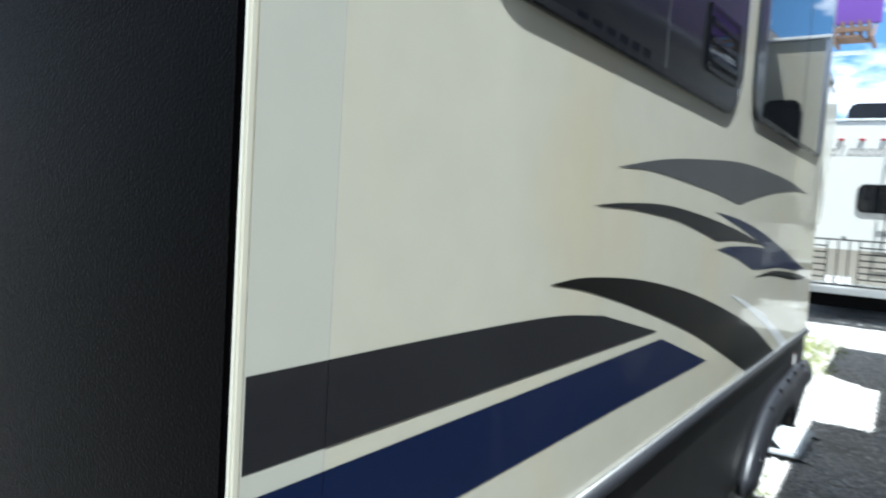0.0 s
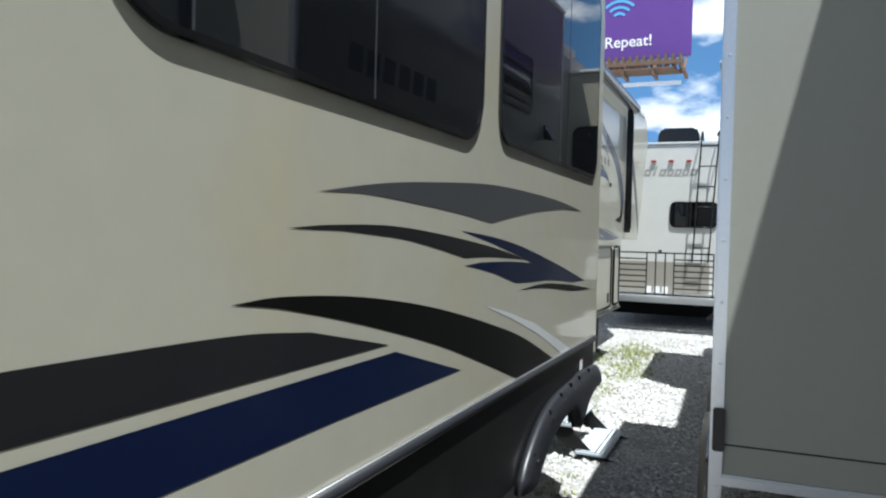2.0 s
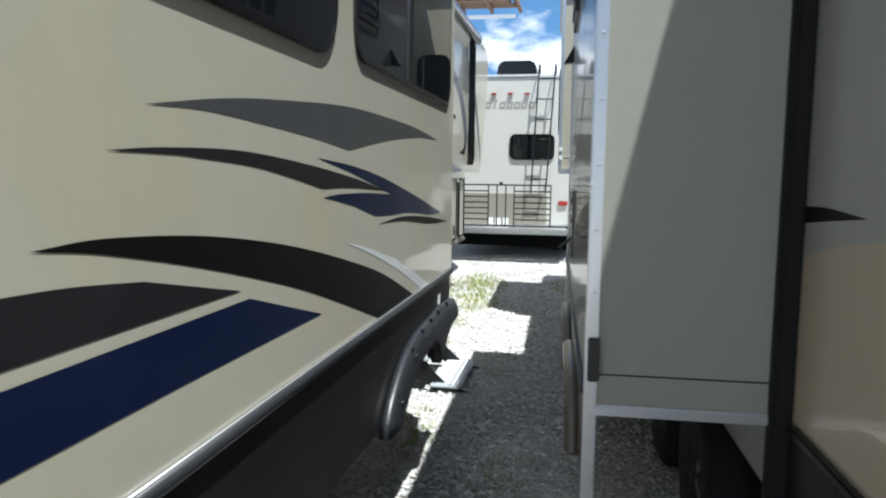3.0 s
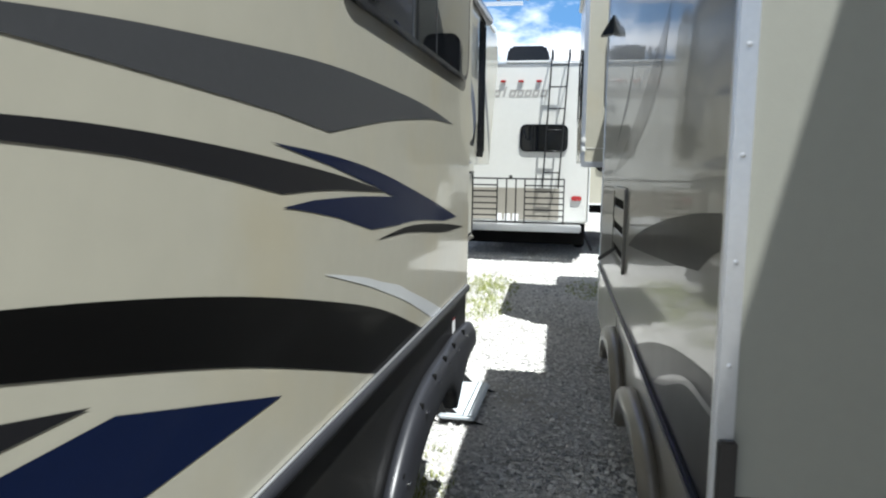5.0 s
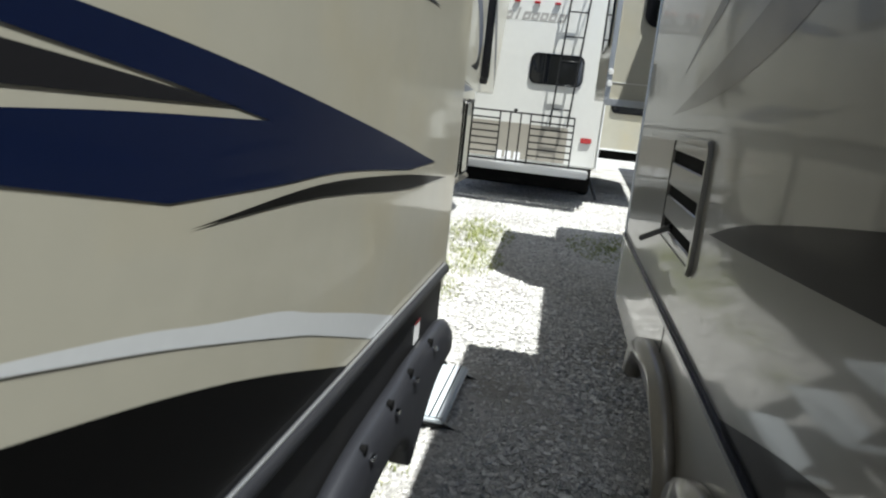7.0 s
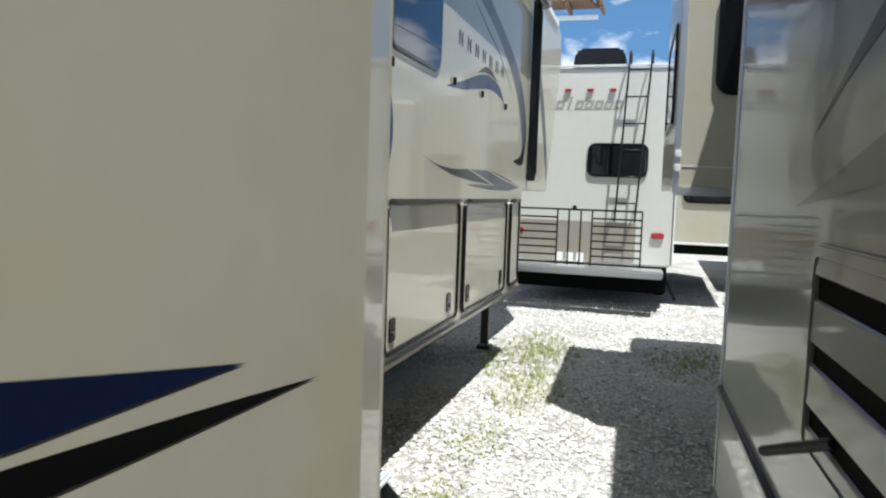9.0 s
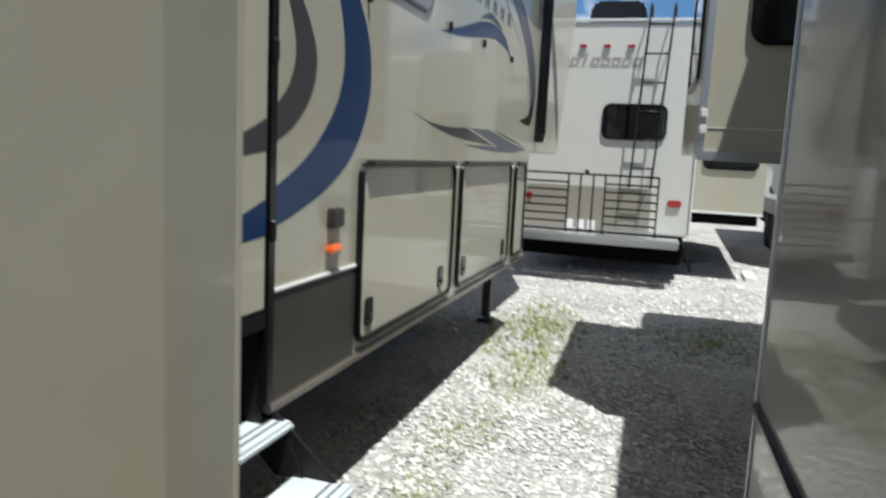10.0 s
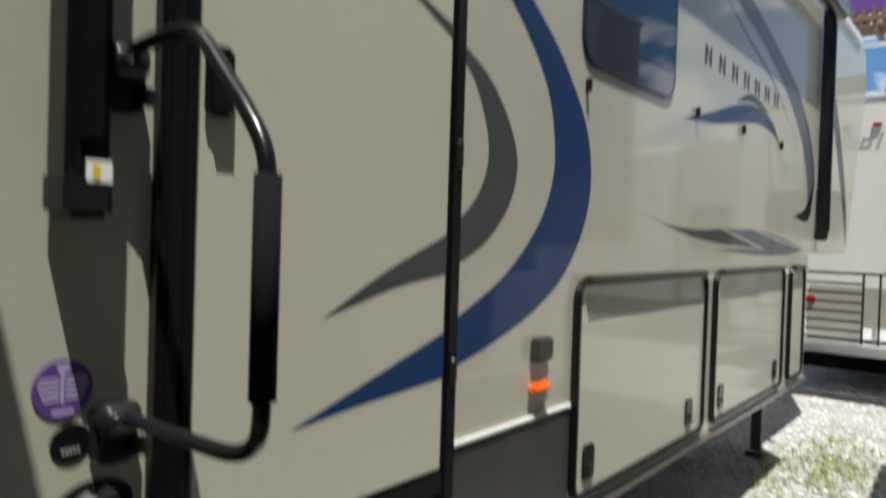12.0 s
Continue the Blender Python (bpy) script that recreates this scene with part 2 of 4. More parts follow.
def rounded(u0, u1, v0, v1, r, n=7):
    """A rounded rectangle."""
    points = []
    for cu, cv, start in ((u1 - r, v1 - r, 0), (u0 + r, v1 - r, 90), (u0 + r, v0 + r, 180), (u1 - r, v0 + r, 270)):
        for i in range(n):
            a = radians(start + 90 * i / (n - 1))
            points.append((cu + r * math.cos(a), cv + r * math.sin(a)))
    return points


def sheet(outline, x, out):
    """A film on a side wall: one face at x that looks the way of out."""
    bm = bmesh.new()
    face = bm.faces.new([bm.verts.new((x, u, v)) for u, v in outline])
    face.normal_update()
    if face.normal.x * out < 0:
        face.normal_flip()
    return bm


def ring(outer, inner, axis, a, b, bevel=0.0):
    bm = bmesh.new()
    loops = [[bm.verts.new(place(u, v, w, axis)) for u, v in pts] for w in (a, b) for pts in (outer, inner)]
    lo, li, ho, hi = loops
    for i in range(len(outer)):
        j = (i + 1) % len(outer)
        for p, q in ((lo, li), (li, hi), (hi, ho), (ho, lo)):
            bm.faces.new((p[i], p[j], q[j], q[i]))
    return finish(bm, bevel)


def curve_points(points, n=8):
    """A smooth line through the points."""
    pts = [Vector(p) for p in points]
    if len(pts) < 3:
        return [tuple(p) for p in pts]
    pts = [2 * pts[0] - pts[1], *pts, 2 * pts[-1] - pts[-2]]
    out = []
    for i in range(1, len(pts) - 2):
        p0, p1, p2, p3 = pts[i - 1:i + 3]
        for s in range(n):
            t = s / n
            out.append(tuple(0.5 * (2 * p1 + (p2 - p0) * t + (2 * p0 - 5 * p1 + 4 * p2 - p3) * t * t + (3 * p1 - p0 - 3 * p2 + p3) * t ** 3)))
    out.append(tuple(pts[-2]))
    return out


def swoosh(upper, lower):
    """The outline between two smooth lines that share their first point, or both ends."""
    a, b = curve_points(upper), curve_points(lower)
    if (Vector(a[0]) - Vector(b[0])).length < 1e-6:
        b = b[1:]
    if (Vector(a[-1]) - Vector(b[-1])).length < 1e-6:
        b = b[:-1]
    return a + b[::-1]


def clip(bm, co, no):
    """Cuts away what lies on the side to which no points."""
    bmesh.ops.bisect_plane(bm, geom=bm.verts[:] + bm.edges[:] + bm.faces[:], plane_co=co, plane_no=no, clear_outer=True)
    return bm


def tube(points, r, n=10, bm=None):
    own = bm is None
    bm = bm or bmesh.new()
    pts = [Vector(p) for p in points]
    rings = []
    for i, p in enumerate(pts):
        way = (pts[min(i + 1, len(pts) - 1)] - pts[max(i - 1, 0)]).normalized()
        q = way.to_track_quat("Z", "Y")
        rings.append([bm.verts.new(p + q @ Vector((r * math.cos(2 * math.pi * k / n), r * math.sin(2 * math.pi * k / n), 0))) for k in range(n)])
    for a, b in zip(rings, rings[1:]):
        for k in range(n):
            bm.faces.new((a[k], a[(k + 1) % n], b[(k + 1) % n], b[k]))
    bm.faces.new(rings[0]), bm.faces.new(rings[-1])
    return finish(bm) if own else bm


def lathe(profile, centre, axis, n=32):
    """Turns (radius, along) pairs round an axis through centre."""
    bm = bmesh.new()
    c = Vector(centre)
    rings = []
    for r, w in profile:
        rings.append([bm.verts.new(c + Vector(place(r * math.cos(2 * math.pi * k / n), r * math.sin(2 * math.pi * k / n), w, axis))) for k in range(n)])
    for a, b in zip(rings, rings[1:]):
        for k in range(n):
            bm.faces.new((a[k], a[(k + 1) % n], b[(k + 1) % n], b[k]))
    bm.faces.new(rings[0]), bm.faces.new(rings[-1])
    return finish(bm)


def mesh_of(name, bm, mat, smooth=False):
    me = bpy.data.meshes.new(name)
    bm.to_mesh(me)
    bm.free()
    me.materials.append(mat)
    if smooth:
        me.polygons.foreach_set("use_smooth", [True] * len(me.polygons))
    return me


def part(name, bm, mat, parent, label="", smooth=False):
    ob = new(name, mesh_of(name, bm, mat, smooth))
    ob.parent = parent
    return tagged(ob, label)


def thing(name, m, label, category, group="", kind=""):
    ob = new(name)
    ob.empty_display_size = 0.2
    ob.matrix_world = m
    return tagged(ob, label, category, group, kind)


def solid(name, bm, mat, label, category="", kind="", smooth=False):
    return tagged(new(name, mesh_of(name, bm, mat, smooth)), label, category, "", kind)


def lettering(name, text, size, mat, parent, m, align="LEFT", bold=0.0):
    cu = bpy.data.curves.new(name, "FONT")
    cu.body, cu.size, cu.extrude, cu.align_x, cu.offset = text, size, 0.002, align, bold
    cu.materials.append(mat)
    ob = new(name, cu)
    ob.parent = parent
    ob.matrix_basis = m
    return ob


# ---- ground ----
def make_ground():
    bm = bmesh.new()
    n = 150
    grid = [[None] * (n + 1) for _ in range(n + 1)]
    for i in range(n + 1):
        for j in range(n + 1):
            x, y = -6 + 12 * i / n, -4 + 26 * j / n
            edge = min(i, j, n - i, n - j) > 0
            z = 0.018 * noise.noise((x * 1.3, y * 1.3, 0)) + 0.008 * noise.noise((x * 6, y * 6, 3)) if edge else 0.0
            grid[i][j] = bm.verts.new((x, y, z - 0.012))
    for i in range(n):
        for j in range(n):
            bm.faces.new((grid[i][j], grid[i + 1][j], grid[i + 1][j + 1], grid[i][j + 1]))
    far = 900
    out = [bm.verts.new((x, y, -0.012)) for x, y in ((-far, -far), (far, -far), (far, far), (-far, far))]
    sides = [[grid[i][0] for i in range(n + 1)], [grid[n][j] for j in range(n + 1)], [grid[i][n] for i in range(n, -1, -1)], [grid[0][j] for j in range(n, -1, -1)]]
    for k, side in enumerate(sides):
        bm.faces.new([out[k], out[(k + 1) % 4], *side[::-1]])
    return solid("ground", finish(bm), GRAVEL, "pale crushed gravel lot with worn dusty patches", "ground", "structure", smooth=True)


def scatter_stones(name, x0, x1, y0, y1, count, low, high, seed):
    """Loose angular stones, as one body of stuff."""
    rng = np.random.default_rng(seed)
    base = np.array([(1, 0, 0), (-1, 0, 0), (0, 1, 0), (0, -1, 0), (0, 0, 0.8), (0, 0, -0.6)], float)
    faces = np.array([(0, 2, 4), (2, 1, 4), (1, 3, 4), (3, 0, 4), (2, 0, 5), (1, 2, 5), (3, 1, 5), (0, 3, 5)])
    size = low + (high - low) * rng.random(count) ** 2
    place_at = np.stack([rng.uniform(x0, x1, count), rng.uniform(y0, y1, count), size * 0.15 - 0.01], 1)
    turn = rng.uniform(0, 2 * np.pi, count)
    shape = base[None] * rng.uniform(0.6, 1.25, (count, 6, 3)) + rng.normal(0, 0.2, (count, 6, 3))
    shape *= size[:, None, None] * np.array([1, 0.8, 0.65])
    c, s = np.cos(turn)[:, None], np.sin(turn)[:, None]
    verts = np.stack([shape[..., 0] * c - shape[..., 1] * s, shape[..., 0] * s + shape[..., 1] * c, shape[..., 2]], 2) + place_at[:, None]
    tris = (faces[None] + 6 * np.arange(count)[:, None, None]).reshape(-1, 3)
    me = bpy.data.meshes.new(name)
    me.from_pydata(verts.reshape(-1, 3).tolist(), [], tris.tolist())
    me.materials.append(STONE)
    return tagged(new(name, me), "loose angular crushed limestone gravel", "gravel", "", "stuff")


def grass_patch(name, cx, cy, rx, ry, count, height, seed):
    rng = random.Random(seed)
    verts, faces = [], []
    for _ in range(count):
        a, d = rng.uniform(0, 6.283), rng.random() ** 0.7
        x, y = cx + rx * d * math.cos(a), cy + ry * d * math.sin(a)
        for _ in range(rng.randint(3, 7)):
            h, w, lean, way = height * rng.uniform(0.4, 1.25), rng.uniform(0.0012, 0.003), rng.uniform(0.2, 1.2), rng.uniform(0, 6.283)
            dx, dy = math.cos(way), math.sin(way)
            i = len(verts)
            ox, oy = x + rng.uniform(-0.02, 0.02), y + rng.uniform(-0.02, 0.02)
            for f, wide in ((0, 1), (0.55, 0.8), (1, 0)):
                px, py, pz = ox + dx * lean * h * f * f, oy + dy * lean * h * f * f, h * f * (1 - 0.25 * lean * f) - 0.01
                verts += [(px - dy * w * wide, py + dx * w * wide, pz), (px + dy * w * wide, py - dx * w * wide, pz)]
            faces += [(i, i + 1, i + 3, i + 2), (i + 2, i + 3, i + 5, i + 4)]
    me = bpy.data.meshes.new(name)
    me.from_pydata(verts, [], faces)
    me.materials.append(BLADE)
    return tagged(new(name, me), "sparse yellow-green weeds growing through the gravel", "weeds", "", "stuff")


make_ground()
scatter_stones("gravel", -1.9, 1.3, 2.0, 9.5, 52000, 0.007, 0.026, 4)
scatter_stones("gravel", -3.6, 2.6, 9.5, 17.0, 26000, 0.010, 0.028, 5)
for k, (cx, cy, rx, ry, count, h) in enumerate(((-1.25, 10.7, 0.46, 1.2, 170, 0.085), (-1.05, 9.3, 0.3, 0.75, 90, 0.07), (-1.2, 8.0, 0.25, 0.55, 50, 0.05),
                                                (-1.15, 7.0, 0.18, 0.4, 30, 0.06), (0.33, 11.0, 0.5, 0.9, 120, 0.06), (-0.75, 4.6, 0.16, 0.5, 30, 0.06), (-0.2, 3.9, 0.2, 0.5, 24, 0.05))):
    grass_patch("grass", cx, cy, rx, ry, 3 * count, 0.8 * h, 20 + k)


# ---- wheels, shared by the trailers ----
def add_wheel(parent, x, y, side):
    """A road wheel; side is the way its face looks along x."""
    wheel = new("wheel")
    wheel.parent = parent
    prof = [(0.2, -0.1), (0.33, -0.11), (0.375, -0.075), (0.385, 0.0), (0.375, 0.075), (0.33, 0.11), (0.2, 0.1)]
    part("tyre", lathe(prof, (x, y, 0.375), "x"), RUBBER, wheel, "black treaded tyre", smooth=True)
    bm = lathe([(0.05, 0.06), (0.07, 0.09), (0.2, 0.055), (0.215, 0.1), (0.225, 0.1), (0.225, -0.05), (0.05, -0.05)], (0, 0, 0), "x", 24)
    for k in range(6):
        a = k * math.pi / 3
        spoke = prism([(-0.03, 0.05), (0.03, 0.05), (0.018, 0.21), (-0.018, 0.21)], "x", 0.06, 0.1, 0.004)
        bmesh.ops.rotate(spoke, verts=spoke.verts[:], cent=(0, 0, 0), matrix=Matrix.Rotation(a, 3, "X"))
        tmp = bpy.data.meshes.new("tmp")
        spoke.to_mesh(tmp), spoke.free()
        bm.from_mesh(tmp)
        bpy.data.meshes.remove(tmp)
    if side < 0:
        bmesh.ops.rotate(bm, verts=bm.verts[:], cent=(0, 0, 0), matrix=Matrix.Rotation(math.pi, 3, "Z"))
    bmesh.ops.translate(bm, verts=bm.verts[:], vec=(x, y, 0.375))
    part("rim", bm, CHROME, wheel, "chrome spoked alloy rim", smooth=False)


def window(name, parent, y0, y1, z0, z1, x, out, r=0.1, border=0.035, glass=GLASS, frame_mat=BLACK_TRIM, split=()):
    """A rounded window on a side wall; out is +1 or -1, the way it looks."""
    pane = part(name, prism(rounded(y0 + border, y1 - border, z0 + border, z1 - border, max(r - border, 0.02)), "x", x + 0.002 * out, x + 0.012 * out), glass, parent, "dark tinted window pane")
    part("window_frame", ring(rounded(y0, y1, z0, z1, r), rounded(y0 + border, y1 - border, z0 + border, z1 - border, max(r - border, 0.02)), "x", x - 0.004 * out, x + 0.02 * out, 0.004), frame_mat, pane)
    for y in split:
        part("window_bar", block(min(x + 0.01 * out, x + 0.02 * out), max(x + 0.01 * out, x + 0.02 * out), y - 0.006, y + 0.006, z0 + border, z1 - border, 0.002), DECAL_GREY, pane)
    return pane


def flush_window(parent, y0, y1, z0, z1, x, r, split, glass=GLASS):
    """Frameless tinted glass bonded on the wall, with a thin black edge and slim dividers."""
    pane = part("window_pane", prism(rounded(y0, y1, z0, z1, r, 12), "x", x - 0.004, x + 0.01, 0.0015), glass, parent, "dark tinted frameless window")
    part("window_edge", ring(rounded(y0 + 0.004, y1 - 0.004, z0 + 0.004, z1 - 0.004, r - 0.004, 12), rounded(y0 + 0.02, y1 - 0.02, z0 + 0.02, z1 - 0.02, r - 0.02, 12), "x", x + 0.009, x + 0.0108), BLACK_TRIM, pane)
    for y in split:
        part("window_bar", block(x + 0.009, x + 0.0112, y - 0.003, y + 0.003, z0 + 0.02, z1 - 0.02, 0.0005), DECAL_GREY, pane)
    return pane


def decal(parent, outline, x, out, mat, label="", name="stripe"):
    return part(name, sheet(outline, x + 0.0008 * out, out), mat, parent, label)


# clips along the rounded fender flare: place along the wall, height
FLARE_CLIPS = ((3.05, 0.73), (3.305, 0.862), (3.51, 0.902), (3.71, 0.915), (3.90, 0.92), (4.14, 0.922))


def flare_body(top, bottom, x, n=26):
    """A swelling band on the wall at x between its top and bottom lines, round in section."""
    def along(line, f):
        lengths = [0.0]
        for p, q in zip(line, line[1:]):
            lengths.append(lengths[-1] + math.dist(p, q))
        want = f * lengths[-1]
        for k in range(len(line) - 1):
            if lengths[k + 1] >= want - 1e-9:
                g = (want - lengths[k]) / max(lengths[k + 1] - lengths[k], 1e-9)
                return line[k][0] + g * (line[k + 1][0] - line[k][0]), line[k][1] + g * (line[k + 1][1] - line[k][1])
        return line[-1][:2]

    section = ((0.0, -0.004), (-0.10, 0.012), (-0.13, 0.028), (-0.05, 0.042), (0.15, 0.052), (0.45, 0.057), (0.8, 0.058), (0.97, 0.054), (1.0, 0.046), (1.0, -0.004))
    low = bottom
    bm = bmesh.new()
    rows = []
    for i in range(n + 1):
        a = along(top, i / n)
        # the bottom point straight below, or at the line's end
        y = min(max(a[0], low[0][0]), low[-1][0])
        b = low[0]
        for p, q in zip(low, low[1:]):
            if p[0] <= y <= q[0]:
                g = (y - p[0]) / max(q[0] - p[0], 1e-9)
                b = (y, p[1] + g * (q[1] - p[1]))
                break
        rows.append([bm.verts.new((x + out, a[0] + f * (b[0] - a[0]), a[1] + f * (b[1] - a[1]))) for f, out in section])
    for r, q in zip(rows, rows[1:]):
        for k in range(len(section)):
            m = (k + 1) % len(section)
            bm.faces.new((r[k], r[m], q[m], q[k]))
    bm.faces.new(rows[0]), bm.faces.new(rows[-1])
    return finish(bm)


# ---- cream trailer with the long slide-out (its side wall lies at x = 0 of its own frame) ----
def cream_trailer():
    rv = thing("fifth_wheel_trailer", pose(-1.43, 0, 0), "cream fifth wheel trailer with navy and grey swoosh stripes", "trailer", "parked trailers")
    W = 0.91
    profile = [(0.436, 0.70), (5.27, 0.70), (5.27, 1.035), (6.14, 1.035), (6.14, 0.70), (10.72, 0.70), (10.76, 1.67), (12.38, 1.67), (13.22, 3.35), (13.1, 3.72), (12.7, 3.82), (0.436, 3.82)]
    body = part("body", prism(profile, "x", -2.44, 0.0, 0.012), CREAM, rv, "glossy cream fibreglass side wall")
    # Hung low and set back to keep light off the ground below.
    part("underbelly", block(-2.3, -0.5, 0.6, 10.5, 0.28, 0.72, 0.02), UNDER, rv)
    part("step_well", prism([(5.26, 0.55), (5.275, 0.55), (5.275, 1.02), (6.135, 1.02), (6.135, 0.55), (6.15, 0.55), (6.15, 1.034), (5.26, 1.034)], "x", -0.9, -0.004), STEEL_BLACK, rv, "black recessed step well")
    # Unseen skirt added to stop light coming in from the far side.
    part("skirt", block(-2.44, -2.41, 0.45, 10.7, 0.22, 0.70, 0.004), BLACK_SKIRT, rv, "unseen black far-side skirt that blocks light underneath")
    part("roof_edge", block(-0.03, 0.025, 4.5, 12.7, 3.72, 3.80, 0.01), WHITE_TRIM, rv)
    part("rear_wall", block(-2.44, W - 0.009, 0.423, 0.434, 0.66, 3.70, 0.004), BLACK_GRAIN, rv, "black textured rear end wall")
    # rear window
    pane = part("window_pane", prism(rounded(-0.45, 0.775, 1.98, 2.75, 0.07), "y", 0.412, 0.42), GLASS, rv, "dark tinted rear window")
    part("window_frame", ring(rounded(-0.50, 0.83, 1.945, 2.80, 0.11), rounded(-0.45, 0.775, 1.98, 2.75, 0.07), "y", 0.40, 0.424, 0.005), BLACK_TRIM, pane)
    part("window_trim", ring(rounded(-0.455, 0.78, 1.975, 2.755, 0.072), rounded(-0.445, 0.77, 1.985, 2.745, 0.065), "y", 0.396, 0.402, 0.002), DECAL_GREY, pane)

    # slide-out
    slide = part("slide_out", prism([(0.006, 0.436), (W, 0.436), (W, 4.49), (W - 0.026, 4.64), (0.006, 4.64)], "z", 1.045, 3.2, 0.003), CREAM, rv, "extended cream slide-out room")
    part("slide_roof", block(-0.01, W + 0.008, 0.40, 4.645, 3.198, 3.22, 0.006), WHITE_TRIM, slide)
    part("corner_trim", block(W - 0.008, W + 0.002, 0.426, 0.438, 0.64, 3.2, 0.003), CREAM_PANEL, slide, "slim cream corner moulding")
    part("corner_trim", block(W - 0.036, W - 0.024, 4.63, 4.645, 0.95, 3.2, 0.003), CREAM_PANEL, slide, "slim cream corner moulding")
    part("panel_seam", block(W - 0.002, W + 0.0008, 0.5595, 0.561, 1.08, 3.19, 0.0003), PRINT_GREY, slide)
    part("corner_panel", block(W - 0.001, W + 0.0005, 0.439, 0.5595, 1.08, 3.19, 0.0001), CORNER_PANEL, slide, "pale grey corner panel")
    x = W
    # skirt with two wheel openings, its lower edge
    arch1 = curve_points([(3.08, 0.635), (3.22, 0.74), (3.42, 0.82), (3.70, 0.84), (3.90, 0.75), (3.95, 0.66)])
    arch2 = curve_points([(4.02, 0.66), (4.08, 0.74), (4.25, 0.82), (4.45, 0.83)])
    skirt = part("skirt", prism([(0.44, 0.635), *arch1, *arch2, (4.45, 1.05), (0.44, 1.05)], "x", W - 0.025, W + 0.001, 0.002), BLACK_SKIRT, slide, "black lower skirt panel")
    part("skirt_trim", tube([(W + 0.001, 0.44, 1.066), (W + 0.001, 4.452, 1.066)], 0.0205, 14), FENDER, skirt, "dark half-round bead moulding", smooth=True)
    part("trim_bead", tube([(W + 0.007, 0.44, 1.0845), (W + 0.007, 4.452, 1.0845)], 0.004, 8), ALU, skirt, "thin silver top edge", smooth=True)
    flare_out = curve_points([(2.92, 0.60), (2.98, 0.69), (3.10, 0.775), (3.25, 0.845), (3.42, 0.885), (3.6, 0.903), (3.9, 0.908), (4.2, 0.91), (4.38, 0.905), (4.45, 0.875)])
    flare_in = curve_points([(3.10, 0.60), (3.20, 0.67), (3.38, 0.745), (3.62, 0.785), (3.78, 0.78), (3.89, 0.715), (3.96, 0.635), (4.06, 0.70), (4.24, 0.775), (4.46, 0.79)])
    flare = part("fender_flare", flare_body(flare_out, flare_in, W), FENDER, slide, "dark grey moulded plastic fender flare", smooth=True)
    for y, z in FLARE_CLIPS:
        # Dark discs stand in for shaded holes, chrome blocks for the glint below.
        part("clip_hole_shade", lathe([(0.002, 0.030), (0.012, 0.034), (0.012, 0.047), (0.002, 0.048)], (W, y, z), "x", 12), UNDER, flare)
        part("clip_glint", block(W + 0.043, W + 0.062, y + 0.006, y + 0.03, z - 0.027, z - 0.018, 0.002), CHROME, flare, "chrome clip placed for the glint below a hole")
    part("warning_label", block(W + 0.0015, W + 0.003, 4.085, 4.15, 0.925, 0.99, 0.0005), PRINT_WHITE, slide, "small white and red warning label")
    part("warning_label", block(W + 0.0032, W + 0.004, 4.085, 4.15, 0.983, 0.99, 0.0002), RED, slide)
    # windows of the slide-out
    flush_window(slide, 0.795, 2.41, 1.982, 3.10, x, 0.17, (1.0, 1.63))
    flush_window(slide, 2.585, 4.36, 2.018, 3.10, x, 0.12, (3.62,))
    # painted swooshes
    D = x
    decal(slide, curve_points([(1.4, 1.759), (1.69, 1.798), (2.0, 1.825), (2.547, 1.857), (3.15, 1.858), (3.6, 1.846), (4.03, 1.818)]) + curve_points([(3.6, 1.812), (3.15, 1.781), (2.85, 1.752), (2.54, 1.716)]) + curve_points([(2.27, 1.738), (2.0, 1.752), (1.64, 1.766), (1.45, 1.762)]),
          D, 1, DECAL_GREY, "tapering grey swoosh")
    decal(slide, curve_points([(1.289, 1.676), (1.47, 1.687), (1.77, 1.69), (2.15, 1.667), (2.6, 1.625), (3.0, 1.574)]) + curve_points([(2.6, 1.592), (2.45, 1.595), (2.29, 1.594)]) + curve_points([(2.1, 1.622), (1.83, 1.655), (1.51, 1.674)]),
          D, 1, DECAL_DARK, "tapering charcoal swoosh")
    decal(slide, curve_points([(2.24, 1.686), (2.6, 1.664), (3.0, 1.62), (3.618, 1.524), (4.0, 1.457), (4.15, 1.431)]) + curve_points([(3.85, 1.434), (3.4, 1.468), (3.1, 1.474), (2.854, 1.482)]) + curve_points([(2.6, 1.53), (2.4, 1.557), (2.29, 1.569)]) + curve_points([(2.45, 1.576), (2.75, 1.572), (3.077, 1.558)]) + curve_points([(2.85, 1.598), (2.55, 1.645)]),
          D, 1, DECAL_NAVY, "navy arrow-shaped swoosh")
    decal(slide, swoosh([(2.893, 1.45), (3.28, 1.458), (3.7, 1.434), (4.0, 1.408), (4.33, 1.373)], [(2.893, 1.45), (3.2, 1.442), (3.43, 1.426), (3.85, 1.389), (4.33, 1.373)]), D, 1, DECAL_BLACK, "thin black accent line")
    decal(slide, swoosh([(1.12, 1.53), (1.3, 1.534), (1.64, 1.508), (2.075, 1.444), (2.576, 1.343), (3.0, 1.24), (3.5, 1.08)], [(1.12, 1.53), (1.3, 1.505), (1.64, 1.436), (2.077, 1.331), (2.463, 1.22), (2.92, 1.08)]), D, 1, DECAL_BLACK, "broad black swoosh running into the skirt")
